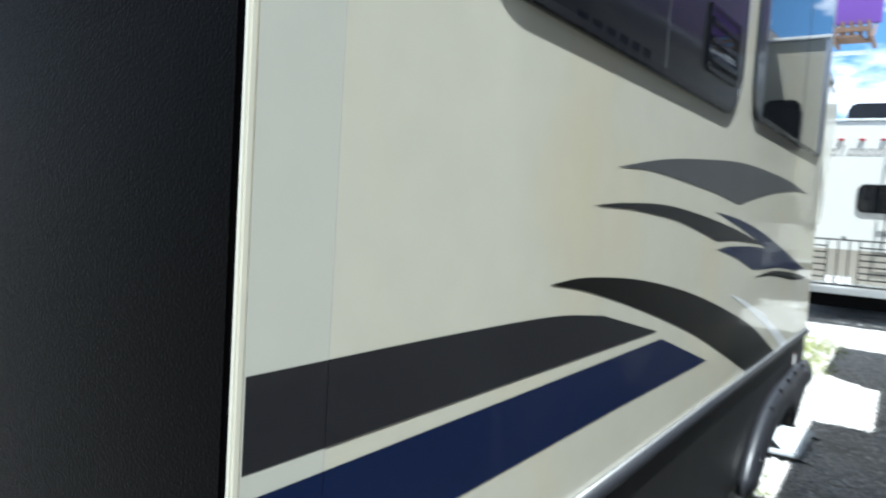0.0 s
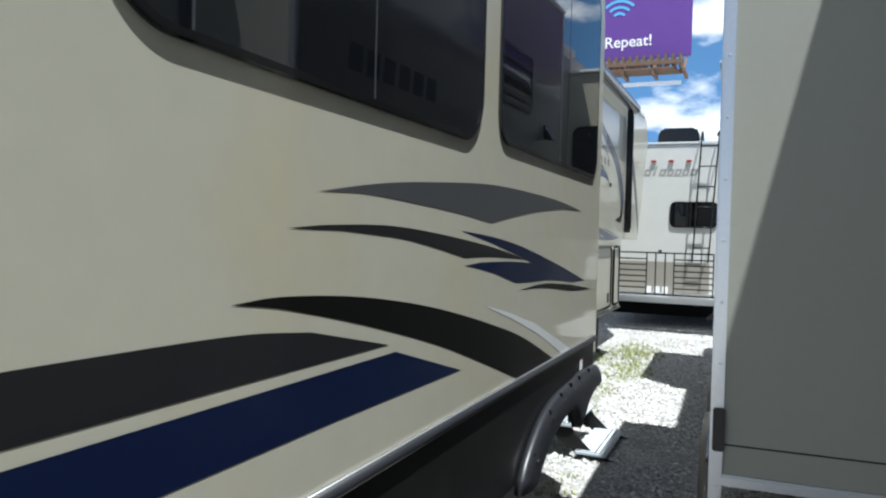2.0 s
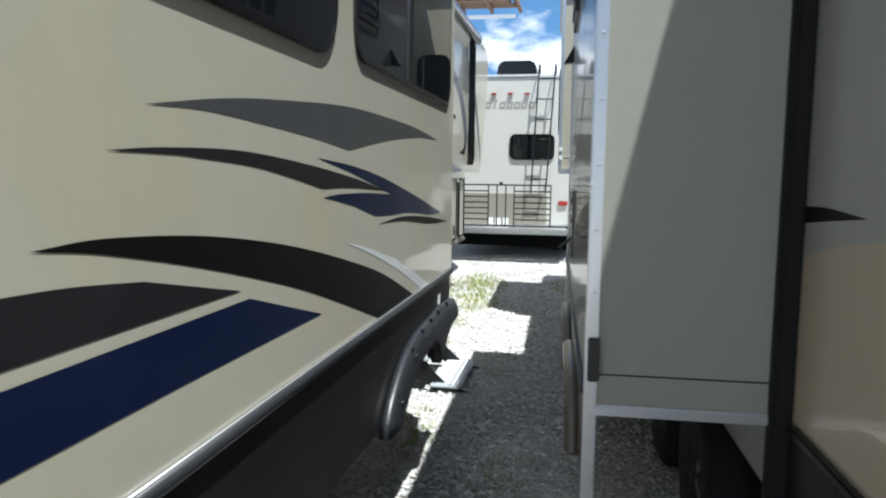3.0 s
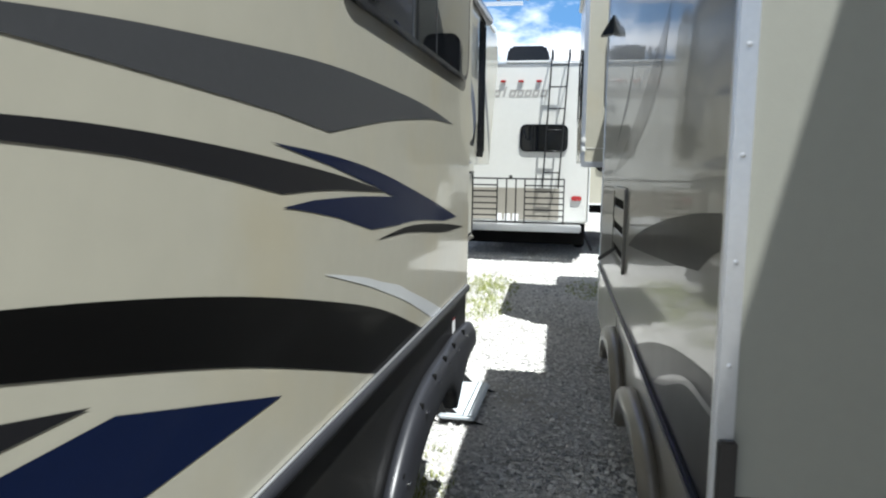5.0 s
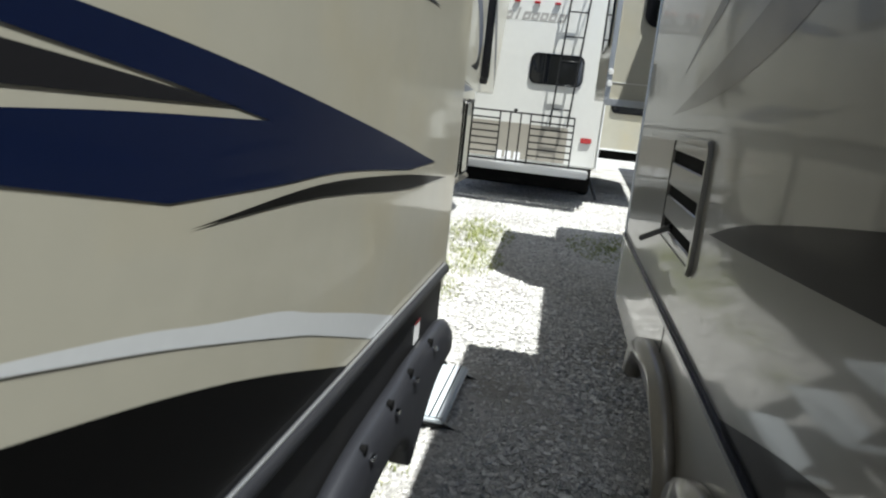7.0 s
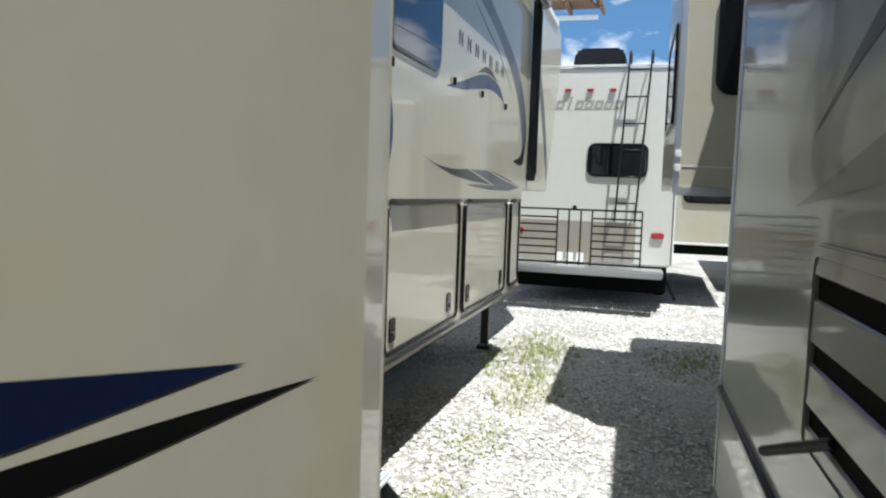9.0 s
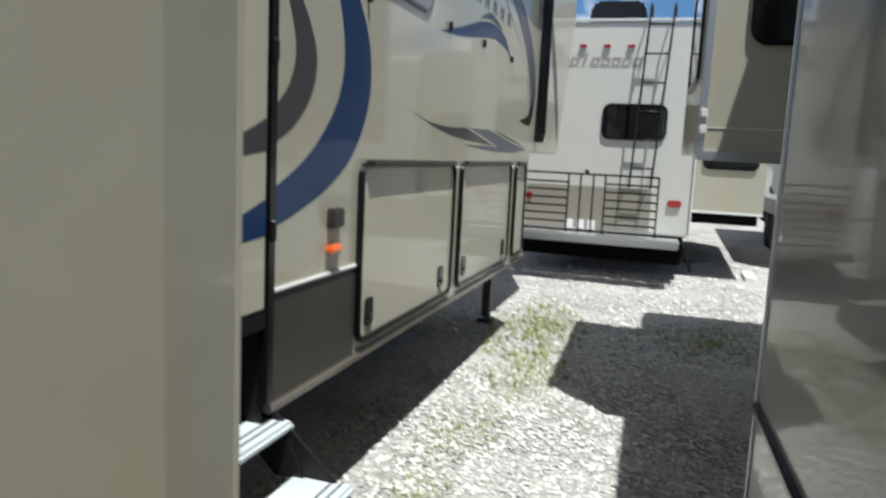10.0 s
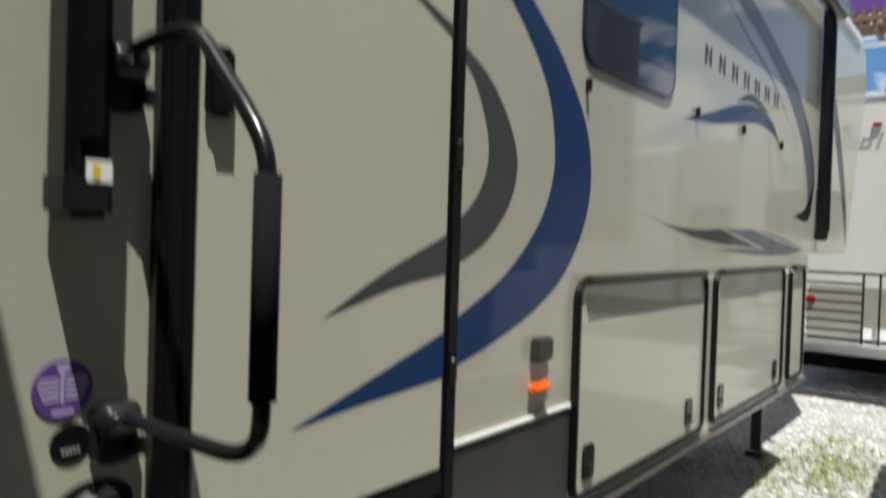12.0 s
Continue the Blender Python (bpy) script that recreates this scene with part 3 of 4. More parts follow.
    decal(slide, swoosh([(2.497, 1.417), (2.63, 1.396), (2.81, 1.363), (2.95, 1.331), (3.15, 1.289), (3.28, 1.25), (3.55, 1.172), (3.84, 1.083)], [(2.497, 1.417), (2.63, 1.386), (2.81, 1.343), (2.95, 1.306), (3.157, 1.248), (3.3, 1.205), (3.66, 1.083)]), D, 1, DECAL_SILVER, "pale silver swoosh")
    decal(slide, curve_points([(0.4405, 1.479), (0.784, 1.478), (1.145, 1.471), (1.384, 1.45)]) + [(1.756, 1.374), (1.4, 1.375), (0.4405, 1.377)], D, 1, DECAL_DARK, "long charcoal band")
    decal(slide, [(0.4405, 1.349), (1.797, 1.35), (2.278, 1.222), (1.5, 1.228), (0.4405, 1.226)], D, 1, DECAL_NAVY, "long navy band")
    # side wall ahead of the slide-out: skirts, door, steps
    part("skirt", block(-0.03, 0.006, 4.6, 5.255, 0.70, 1.105, 0.004), BLACK_SKIRT, rv, "black glossy lower skirt")
    part("skirt_trim", tube([(0.004, 4.6, 1.112), (0.004, 5.245, 1.112)], 0.026, 14), BLACK_TRIM, rv, "black half-round bead moulding", smooth=True)
    part("trim_bead", tube([(0.012, 4.6, 1.1365), (0.012, 5.24, 1.1365)], 0.004, 8), ALU, rv, "thin silver top edge", smooth=True)
    part("skirt", block(-0.03, 0.008, 6.175, 6.885, 0.70, 1.112, 0.004), GREY_SKIRT, rv, "charcoal textured lower skirt")
    part("skirt_trim", block(0.004, 0.016, 6.18, 6.88, 1.112, 1.128, 0.004), WHITE_TRIM, rv)
    part("bottom_rail", block(-0.02, 0.02, 6.16, 10.74, 0.672, 0.715, 0.01), FENDER_TAN, rv, "grey bottom rail")
    jamb = part("door_frame", block(-0.01, 0.03, 5.258, 5.335, 1.02, 3.0, 0.008), BLACK_TRIM, rv, "black door jamb")
    part("door_frame", block(-0.01, 0.028, 6.12, 6.172, 0.72, 3.0, 0.008), BLACK_TRIM, rv, "black door jamb")
    part("door_sill", block(-0.02, 0.024, 5.335, 6.12, 1.0, 1.066, 0.006), BLACK_TRIM, rv)
    for y in (5.272, 5.304):
        part("jamb_rib", block(0.029, 0.036, y, y + 0.012, 1.05, 3.0, 0.003), BLACK_TRIM, jamb)
    for z in (1.3, 1.9, 2.5):
        part("hinge", lathe([(0.008, 0), (0.012, 0.004), (0.012, 0.07), (0.008, 0.074)], (0.03, 6.145, z), "z", 10), STEEL_BLACK, rv)
    door = part("door", block(-0.02, 0.018, 5.338, 6.118, 1.068, 2.98, 0.005), CREAM_PANEL, rv, "closed cream entry door")
    part("door_latch", block(0.016, 0.045, 5.345, 5.405, 1.925, 2.06, 0.01), BLACK_TRIM, door, "black paddle latch")
    # curved blue and grey stripes, over door and wall alike
    blue = swoosh([(5.58, 1.277), (5.80, 1.347), (6.08, 1.436), (6.17, 1.47), (6.40, 1.575), (6.56, 1.69), (6.68, 1.83), (6.725, 2.0), (6.66, 2.22), (6.46, 2.42), (6.2, 2.57), (5.9, 2.69)],
                  [(5.58, 1.277), (5.80, 1.30), (6.095, 1.321), (6.175, 1.337), (6.37, 1.387), (6.61, 1.47), (6.81, 1.585), (6.945, 1.745), (7.0, 1.92), (6.955, 2.12), (6.78, 2.32), (6.6, 2.45), (6.3, 2.62), (5.9, 2.78)])
    grey = swoosh([(5.665, 1.515), (5.866, 1.616), (6.09, 1.706), (6.175, 1.75), (6.275, 1.83), (6.325, 1.932), (6.317, 2.03), (6.26, 2.145), (6.2, 2.2), (6.1, 2.255), (5.85, 2.37)],
                  [(5.665, 1.515), (5.91, 1.578), (6.11, 1.607), (6.17, 1.625), (6.33, 1.70), (6.45, 1.815), (6.49, 1.945), (6.44, 2.065), (6.33, 2.18), (6.2, 2.25), (6.10, 2.29), (5.85, 2.37)])
    for outline, mat, label in ((blue, DECAL_BLUE, "curved blue stripe"), (grey, DECAL_GREY, "curved grey stripe")):
        for up in (-1, 1):
            piece = clip(clip(sheet(outline, 0.0188, 1), (0, 6.115, 0), (0, 1, 0)), (0, 0, 2.1), (0, 0, -up))
            part("stripe", piece, mat, door, label)
        part("stripe", clip(sheet(outline, 0.0008, 1), (0, 6.173, 0), (0, -1, 0)), mat, body, label)
    decal(body, curve_points([(7.44, 1.846), (7.80, 1.797), (8.19, 1.784), (8.545, 1.797)]) + curve_points([(9.0, 1.74), (9.33, 1.697)]) + curve_points([(8.684, 1.712), (8.206, 1.739), (7.878, 1.776)]), 0.0, 1, DECAL_GREY, "tapering grey blade")
    decal(body, curve_points([(8.62, 1.80), (8.9, 1.803), (9.15, 1.812)]) + curve_points([(9.75, 1.752), (10.58, 1.69)]) + curve_points([(10.04, 1.655), (9.293, 1.656), (8.50, 1.685)]) + curve_points([(9.0, 1.693), (9.46, 1.692)]) + [(9.05, 1.748)], 0.0, 1, DECAL_BLUE_GREY, "blue-grey arrow-shaped swoosh")
    decal(body, swoosh([(9.23, 1.815), (9.83, 1.775), (10.70, 1.69)], [(9.23, 1.815), (9.83, 1.763), (10.70, 1.69)]), 0.0, 1, DECAL_GREY, "thin grey edge line")
    decal(body, swoosh([(7.926, 2.302), (8.368, 2.402), (8.791, 2.507), (9.121, 2.548), (9.505, 2.52), (9.79, 2.36)], [(7.926, 2.302), (8.375, 2.342), (8.806, 2.405), (9.226, 2.455), (9.6, 2.43), (9.79, 2.36)]), 0.0, 1, DECAL_BLUE, "blue mountain-shaped swoosh")
    decal(body, swoosh([(8.75, 2.52), (8.99, 2.60), (9.2, 2.60), (9.42, 2.55)], [(8.75, 2.52), (9.05, 2.562), (9.42, 2.55)]), 0.0008, 1, DECAL_GREY, "small grey peak")
    decal(body, swoosh([(8.35, 3.2), (8.75, 3.06), (9.35, 2.93), (9.98, 2.72), (10.42, 2.45), (10.62, 2.15), (10.56, 1.97)], [(8.7, 3.24), (9.1, 3.13), (9.65, 3.0), (10.25, 2.82), (10.68, 2.54), (10.86, 2.2), (10.56, 1.97)]), 0.0, 1, DECAL_BLUE_GREY, "long blue-grey sweep")
    decal(body, swoosh([(8.3, 3.1), (8.9, 2.93), (9.5, 2.78), (10.2, 2.48)], [(8.3, 3.1), (8.9, 2.915), (9.5, 2.765), (10.2, 2.48)]), 0.0, 1, DECAL_GREY, "thin grey line")
    decal(body, swoosh([(10.2, 1.93), (10.6, 2.02), (10.86, 2.25)], [(10.2, 1.93), (10.7, 1.93), (10.86, 2.25)]), 0.0, 1, DECAL_BLACK)
    decal(body, swoosh([(11.3, 3.3), (11.9, 2.7), (12.3, 2.1), (12.35, 1.72)], [(11.1, 3.3), (11.7, 2.6), (12.1, 2.1), (12.35, 1.72)]), 0.0, 1, DECAL_GREY, "grey sweep on the nose")
    # maker's name as plain bars
    for k in range(7):
        y = 8.2 + 0.225 * k
        for dy in (0.0, 0.075):
            decal(body, [(y + dy, 2.615), (y + dy + 0.028, 2.615), (y + dy + 0.028, 2.715), (y + dy, 2.715)], 0.0, 1, DECAL_DARK, "", "name_bar")
        decal(body, [(y + 0.026, 2.69), (y + 0.028, 2.71), (y + 0.08, 2.645), (y + 0.076, 2.63)], 0.0004, 1, DECAL_DARK, "", "name_bar")
    flush_window(rv, 6.89, 7.79, 2.35, 3.15, 0.0, 0.11, (), GLASS_BLUE)
    for y, z in ((6.938, 2.25), (8.10, 2.33), (8.875, 2.35), (9.743, 2.36)):
        part("awning_hook", block(0.0, 0.022, y - 0.008, y + 0.008, z, z + 0.05, 0.003), STEEL_BLACK, rv)
    # baggage doors
    for y0, y1, latches in ((6.89, 8.31, (7.02, 8.1)), (8.45, 9.93, (8.6, 9.75)), (10.12, 10.56, ())):
        panel = part("baggage_door", prism(rounded(y0 + 0.025, y1 - 0.025, 0.775, 1.545, 0.05), "x", -0.004, 0.014, 0.003), CREAM_PANEL, rv, "cream baggage compartment door")
        part("door_frame", ring(rounded(y0, y1, 0.75, 1.572, 0.075), rounded(y0 + 0.025, y1 - 0.025, 0.775, 1.545, 0.05), "x", -0.002, 0.03, 0.006), BLACK_TRIM, panel, "black rubber-edged frame")
        part("rain_lip", block(0.006, 0.05, y0 + 0.06, y1 - 0.06, 1.556, 1.582, 0.008), GREY_SKIRT, panel)
        for y in latches:
            grip = part("latch", prism(rounded(y - 0.045, y + 0.045, 0.82, 0.95, 0.02), "x", 0.012, 0.024, 0.004), BLACK_TRIM, panel, "black slam latch")
            part("keyhole", lathe([(0.006, 0), (0.014, 0.0), (0.014, 0.006), (0.006, 0.008)], (0.024, y, 0.865), "x", 12), STEEL_BLACK, grip)
    # marker lamp, socket cover
    part("socket_cover", block(-0.002, 0.035, 6.60, 6.705, 1.305, 1.385, 0.008), GREY_SKIRT, rv, "grey hinged socket cover")
    part("marker_lamp", block(-0.002, 0.04, 6.585, 6.70, 1.2, 1.24, 0.014), AMBER, rv, "amber side marker lamp")
    # labels beside the door
    def disc(name, y, z, ry, rz, mat, label, at=0.001):
        pts = [(y + ry * math.cos(a * math.pi / 16), z + rz * math.sin(a * math.pi / 16)) for a in range(32)]
        return part(name, prism(pts, "x", at, at + 0.0015), mat, rv, label)
    disc("round_sticker", 5.108, 1.436, 0.05, 0.05, PURPLE_STICKER, "round purple sticker with white print")
    for k in range(5):
        for y0, y1 in ((5.066 + 0.003 * abs(k - 1), 5.101), (5.112, 5.150 - 0.003 * abs(k - 1))):
            part("print_bar", block(0.0026, 0.003, y0, y1, 1.452 - 0.0085 * k, 1.457 - 0.0085 * k, 0.0001), PRINT_LILAC, rv)
    part("print_bar", block(0.0026, 0.003, 5.1035, 5.1095, 1.413, 1.468, 0.0001), PRINT_LILAC, rv)
    part("print_bar", block(0.0026, 0.003, 5.098, 5.118, 1.466, 1.478, 0.0001), PRINT_LILAC, rv)
    part("print_bar", block(0.0026, 0.003, 5.09, 5.126, 1.394, 1.402, 0.0001), PRINT_LILAC, rv)
    disc("round_sticker", 5.122, 1.343, 0.034, 0.034, BLACK_TRIM, "round black sticker")
    for k in range(5):
        part("print_bar", block(0.0026, 0.003, 5.107 + 0.0065 * k, 5.1115 + 0.0065 * k, 1.326, 1.335, 0.0001), PRINT_GREY, rv)
    disc("oval_badge", 5.165, 1.225, 0.07, 0.047, DECAL_DARK, "oval dark badge with a model number")
    decal(rv, [(5.12, 1.235), (5.15, 1.255), (5.165, 1.242), (5.185, 1.258), (5.21, 1.235), (5.18, 1.228), (5.15, 1.232)], 0.003, 1, PRINT_GREY, "", "badge_print")
    lettering("badge_text", "HM384BR", 0.021, PRINT_GREY, rv, Matrix.Translation((0.0035, 5.165, 1.2)) @ pose(0, 0, 0, 90, 0, 90), "CENTER")
    # grab handle
    handle = part("grab_handle", tube(curve_points([(0.045, 5.18, 1.995), (0.10, 5.175, 2.005), (0.20, 5.17, 2.01), (0.275, 5.167, 1.998), (0.345, 5.163, 1.935), (0.41, 5.158, 1.872), (0.45, 5.156, 1.82), (0.462, 5.155, 1.765), (0.462, 5.155, 1.65), (0.462, 5.155, 1.49), (0.45, 5.157, 1.43), (0.40, 5.16, 1.402), (0.3, 5.167, 1.394), (0.15, 5.175, 1.392), (0.045, 5.18, 1.385)]), 0.0125, 14), BLACK_TRIM, rv, "black fold-out grab handle swung open", smooth=True)
    part("foam_grip", tube([(0.462, 5.155, 1.785), (0.462, 5.155, 1.485)], 0.0185, 14), FOAM, handle, "foam grip sleeve", smooth=True)
    for z in (1.98, 1.375):
        mount = part("mount", prism(rounded(5.150, 5.225, z - 0.075, z + 0.03, 0.024), "x", 0.0, 0.036, 0.006), STEEL_BLACK, handle, "black moulded handle bracket", smooth=False)
        part("knuckle", lathe([(0.012, -0.032), (0.026, -0.03), (0.029, -0.02), (0.029, 0.02), (0.026, 0.03), (0.012, 0.032)], (0.045, 5.18, z + 0.008), "y", 18), STEEL_BLACK, mount, smooth=True)
        part("screw", lathe([(0.004, 0), (0.010, 0), (0.010, 0.004), (0.004, 0.006)], (0.072, 5.168, z + 0.012), "x", 10), CHROME, mount)
        part("latch_lug", block(0.034, 0.06, 5.20, 5.235, z - 0.062, z - 0.03, 0.006), STEEL_BLACK, mount)
    # awning
    for y in (5.1, 10.95):
        arm = part("awning_arm", block(0.01, 0.092, y - 0.034, y + 0.038, 1.73 if y < 6 else 1.83, 3.62, 0.012), BLACK_TRIM, rv, "black folded awning arm")
        part("arm_foot", block(0.005, 0.097, y - 0.037, y + 0.041, 1.72 if y < 6 else 1.77, 1.80 if y < 6 else 1.85, 0.012), STEEL_BLACK, arm)
        part("arm_channel", block(0.092, 0.104, y - 0.02, y + 0.02, 1.84, 3.5, 0.005), BLACK_TRIM, arm)
        part("sticker", block(0.0972, 0.0985, y - 0.008, y + 0.034, 1.778, 1.812, 0.0004), PRINT_WHITE, arm)
        part("sticker", block(0.0987, 0.0994, y + 0.002, y + 0.014, 1.783, 1.807, 0.0002), PRINT_YELLOW, arm)
    part("awning_roll", lathe([(0.03, 5.05), (0.075, 5.06), (0.075, 11.02), (0.03, 11.03)], (0.11, 0, 3.60), "y", 18), BLACK_TRIM, rv, "rolled black awning", smooth=True)
    # landing leg and wheels
    leg = part("landing_leg", block(-0.38, -0.30, 10.76, 10.84, 0.05, 0.72, 0.006), GREY_SKIRT, rv, "steel landing leg")
    part("foot_plate", block(-0.41, -0.27, 10.73, 10.87, -0.006, 0.04, 0.006), GREY_SKIRT, leg)
    add_wheel(rv, -0.1, 3.45, 1)
    add_wheel(rv, -0.12, 4.36, 1)
    # folding entry steps
    for k in range(4):
        z, front = 0.65 - 0.195 * k, 0.09 + 0.245 * k
        tread = part("step_tread", block(front - 0.24, front, 5.47, 6.22, z - 0.035, z, 0.012), TREAD, rv, "pale grey metal entry step")
        for g in (0.045, 0.08):
            part("tread_groove", block(front - g - 0.004, front - g + 0.004, 5.475, 6.215, z + 0.0005, z + 0.0025, 0.0006), BLACK_TRIM, tread)
        for y in (5.49, 6.18):
            part("side_plate", prism([(front - 0.22, z - 0.035), (front - 0.02, z - 0.035), (front + 0.06, max(z - 0.2, 0.004)), (front - 0.06, max(z - 0.2, 0.004))], "y", y, y + 0.012, 0.002), STEEL_BLACK, tread)
    for y in (5.5, 6.19):
        part("stringer", prism([(-0.3, 0.85), (-0.24, 0.92), (0.72, 0.05), (0.70, -0.005), (0.62, -0.005)], "y", y, y + 0.015, 0.002), STEEL_BLACK, rv)
    return rv


# ---- champagne trailer opposite (its slide-out wall lies at x = 0 of its own frame) ----
def champagne_trailer():
    rv = thing("fifth_wheel_trailer", pose(0.34, 0, 0, 0, 0, 1.84), "champagne fifth wheel trailer with smoky swooshes and extended slide-outs", "trailer", "parked trailers")
    M = 0.575
    profile = [(-2.6, 0.66), (9.4, 0.66), (9.42, 1.40), (10.0, 1.46), (10.02, 1.64), (10.6, 1.66), (11.4, 2.9), (11.42, 3.3), (11.36, 3.55), (11.22, 3.7), (11.0, 3.78), (10.75, 3.80), (-2.6, 3.80)]
    body = part("body", prism(profile, "x", M, M + 2.44, 0.012), CHAMPAGNE_BOUNCE, rv, "glossy champagne fibreglass side wall")
    # Low underbelly and an added, unseen far-side skirt keep the ground below dark.
    part("underbelly", block(M + 0.28, M + 2.3, -2.4, 9.2, 0.28, 0.68, 0.02), UNDER, rv)
    part("skirt", block(M + 2.41, M + 2.44, -2.58, 9.38, 0.22, 0.66, 0.004), TAUPE, rv, "unseen taupe far-side skirt that blocks light underneath")
    slide = part("slide_out", block(0.0, M - 0.008, 2.4, 6.03, 1.0, 3.54, 0.008), CHAMPAGNE_SHADED, rv, "extended champagne slide-out room")
    part("end_panel", block(0.028, M - 0.012, 2.392, 2.399, 0.965, 3.52, 0.002), END_WALL, slide, "flat cream end wall")
    part("end_seam", block(0.03, M - 0.014, 2.3895, 2.3925, 1.056, 1.060, 0.0005), DECAL_DARK, slide)
    part("bottom_strip", block(0.02, M - 0.015, 2.38, 2.415, 0.934, 0.968, 0.006), ALU, slide, "aluminium bottom edge")
    strip = part("corner_trim", block(-0.006, 0.032, 2.38, 2.405, 0.6, 3.54, 0.005), ALU, slide, "aluminium corner moulding with screws")
    for k in range(14):
        z = 0.75 + 0.185 * k
        part("screw", lathe([(0.002, 0.0), (0.005, 0.0), (0.005, -0.001), (0.002, -0.002)], (0.016, 2.38, z), "y", 8), ALU, strip)
    part("corner_latch", block(0.002, 0.036, 2.366, 2.382, 1.04, 1.17, 0.004), GREY_SKIRT, slide, "small grey catch")
    part("corner_trim", block(-0.006, 0.02, 6.02, 6.045, 0.65, 3.54, 0.004), ALU, slide, "aluminium corner moulding")
    part("corner_trim", block(-0.02, 0.02, 2.4, 6.03, 3.53, 3.57, 0.01), WHITE_TRIM, slide)
    # Unseen ledge added so the roof's shadow reaches further across the ground.
    part("roof_shadow_ledge", block(M - 0.085, M - 0.002, 5.9, 8.24, 3.72, 3.80, 0.012), WHITE_TRIM, rv, "unseen white roof ledge added to widen the shadow")
    part("slide_seal", block(M - 0.06, M + 0.004, 2.35, 2.415, 0.62, 3.6, 0.014), RUBBER, rv, "black rubber slide seal")
    # skirt with wheel openings
    arch1 = curve_points([(2.86, 0.655), (2.95, 0.74), (3.2, 0.81), (3.55, 0.81), (3.8, 0.76), (3.9, 0.68)])
    arch2 = curve_points([(4.0, 0.68), (4.1, 0.77), (4.3, 0.82), (4.6, 0.82), (4.84, 0.75), (4.92, 0.655)])
    skirt = part("skirt", prism([(2.406, 0.655), *arch1, *arch2, (6.03, 0.655), (6.03, 1.0), (2.406, 1.0)], "x", -0.001, 0.024, 0.002), TAUPE, slide, "taupe lower skirt panel")
    part("skirt_trim", block(-0.016, 0.02, 2.406, 6.032, 0.985, 1.012, 0.007), BLACK_TRIM, skirt, "dark bead moulding")
    for y0, y1 in ((2.84, 3.92), (3.98, 4.94)):
        mid = (y0 + y1) / 2
        outer = curve_points([(y0 - 0.02, 0.63), (y0 + 0.06, 0.76), (y0 + 0.26, 0.86), (mid, 0.885), (y1 - 0.26, 0.87), (y1 - 0.06, 0.79), (y1 + 0.02, 0.65)])
        inner = curve_points([(y0 + 0.07, 0.63), (y0 + 0.13, 0.71), (y0 + 0.3, 0.785), (mid, 0.8), (y1 - 0.3, 0.79), (y1 - 0.13, 0.73), (y1 - 0.07, 0.65)])
        part("fender_flare", prism(outer + inner[::-1], "x", -0.05, 0.012, 0.02), FENDER_TAN, slide, "taupe moulded plastic fender flare", smooth=True)
    part("skirt_seam", block(-0.003, 0.0, 4.5, 4.504, 0.83, 0.985, 0.0005), DECAL_DARK, skirt)
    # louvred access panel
    vent = part("vent_panel", ring(rounded(4.245, 4.86, 1.185, 1.562, 0.045), rounded(4.275, 4.83, 1.215, 1.535, 0.02), "x", -0.013, 0.002, 0.004), CHAMPAGNE_SHADED, slide, "champagne louvred appliance vent")
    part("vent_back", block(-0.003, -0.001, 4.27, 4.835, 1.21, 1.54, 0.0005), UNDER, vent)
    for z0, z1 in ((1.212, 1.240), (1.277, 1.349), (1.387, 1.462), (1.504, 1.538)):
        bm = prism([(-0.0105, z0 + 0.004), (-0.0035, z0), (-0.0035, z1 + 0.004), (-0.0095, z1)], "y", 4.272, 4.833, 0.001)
        part("slat", bm, CHAMPAGNE_SHADED, vent)
    part("prop_rod", tube([(-0.006, 4.66, 1.265), (-0.075, 4.82, 1.19)], 0.01, 8), STEEL_BLACK, vent)
    # lamp on the wall
    part("porch_lamp", prism([(-0.001, 2.44), (-0.075, 2.43), (-0.001, 2.555)], "y", 5.56, 5.65, 0.006), BLACK_TRIM, slide, "black wedge-shaped porch lamp")
    # smoky swooshes
    D = 0.0
    decal(slide, curve_points([(4.12, 1.335), (3.8, 1.41), (3.26, 1.493), (2.75, 1.55), (2.415, 1.574)]) + curve_points([(2.415, 1.506), (2.5, 1.485), (2.62, 1.44)]) + curve_points([(2.9, 1.415), (3.4, 1.38), (3.85, 1.35)]), D, -1, DECAL_SMOKE, "smoky dark swoosh")
    decal(slide, swoosh([(3.72, 1.013), (3.3, 1.125), (2.89, 1.209), (2.54, 1.256), (2.415, 1.265)], [(3.72, 1.013), (3.2, 1.013), (2.8, 1.013), (2.415, 1.013)]), D, -1, DECAL_SMOKE, "smoky lower swoosh")
    decal(slide, swoosh([(3.2, 1.03), (3.03, 1.098), (2.7, 1.19), (2.42, 1.21)], [(3.2, 1.03), (3.0, 1.08), (2.7, 1.172), (2.42, 1.195)]), -0.0008, -1, DECAL_TAUPE, "thin taupe outline")
    decal(slide, swoosh([(5.08, 1.62), (4.68, 1.70), (4.3, 1.783), (3.97, 1.868), (3.6, 1.98), (3.2, 2.12)], [(5.08, 1.62), (4.59, 1.653), (4.205, 1.694), (3.94, 1.743), (3.67, 1.81), (3.35, 1.94), (3.2, 2.12)]), D, -1, DECAL_TAUPE, "upswept taupe blade")
    decal(slide, swoosh([(4.97, 1.75), (4.695, 1.873), (4.5, 1.952), (4.2, 2.09)], [(4.97, 1.75), (4.747, 1.828), (4.562, 1.88), (4.39, 1.935), (4.2, 2.09)]), D, -1, DECAL_GREY, "thin upswept blade")
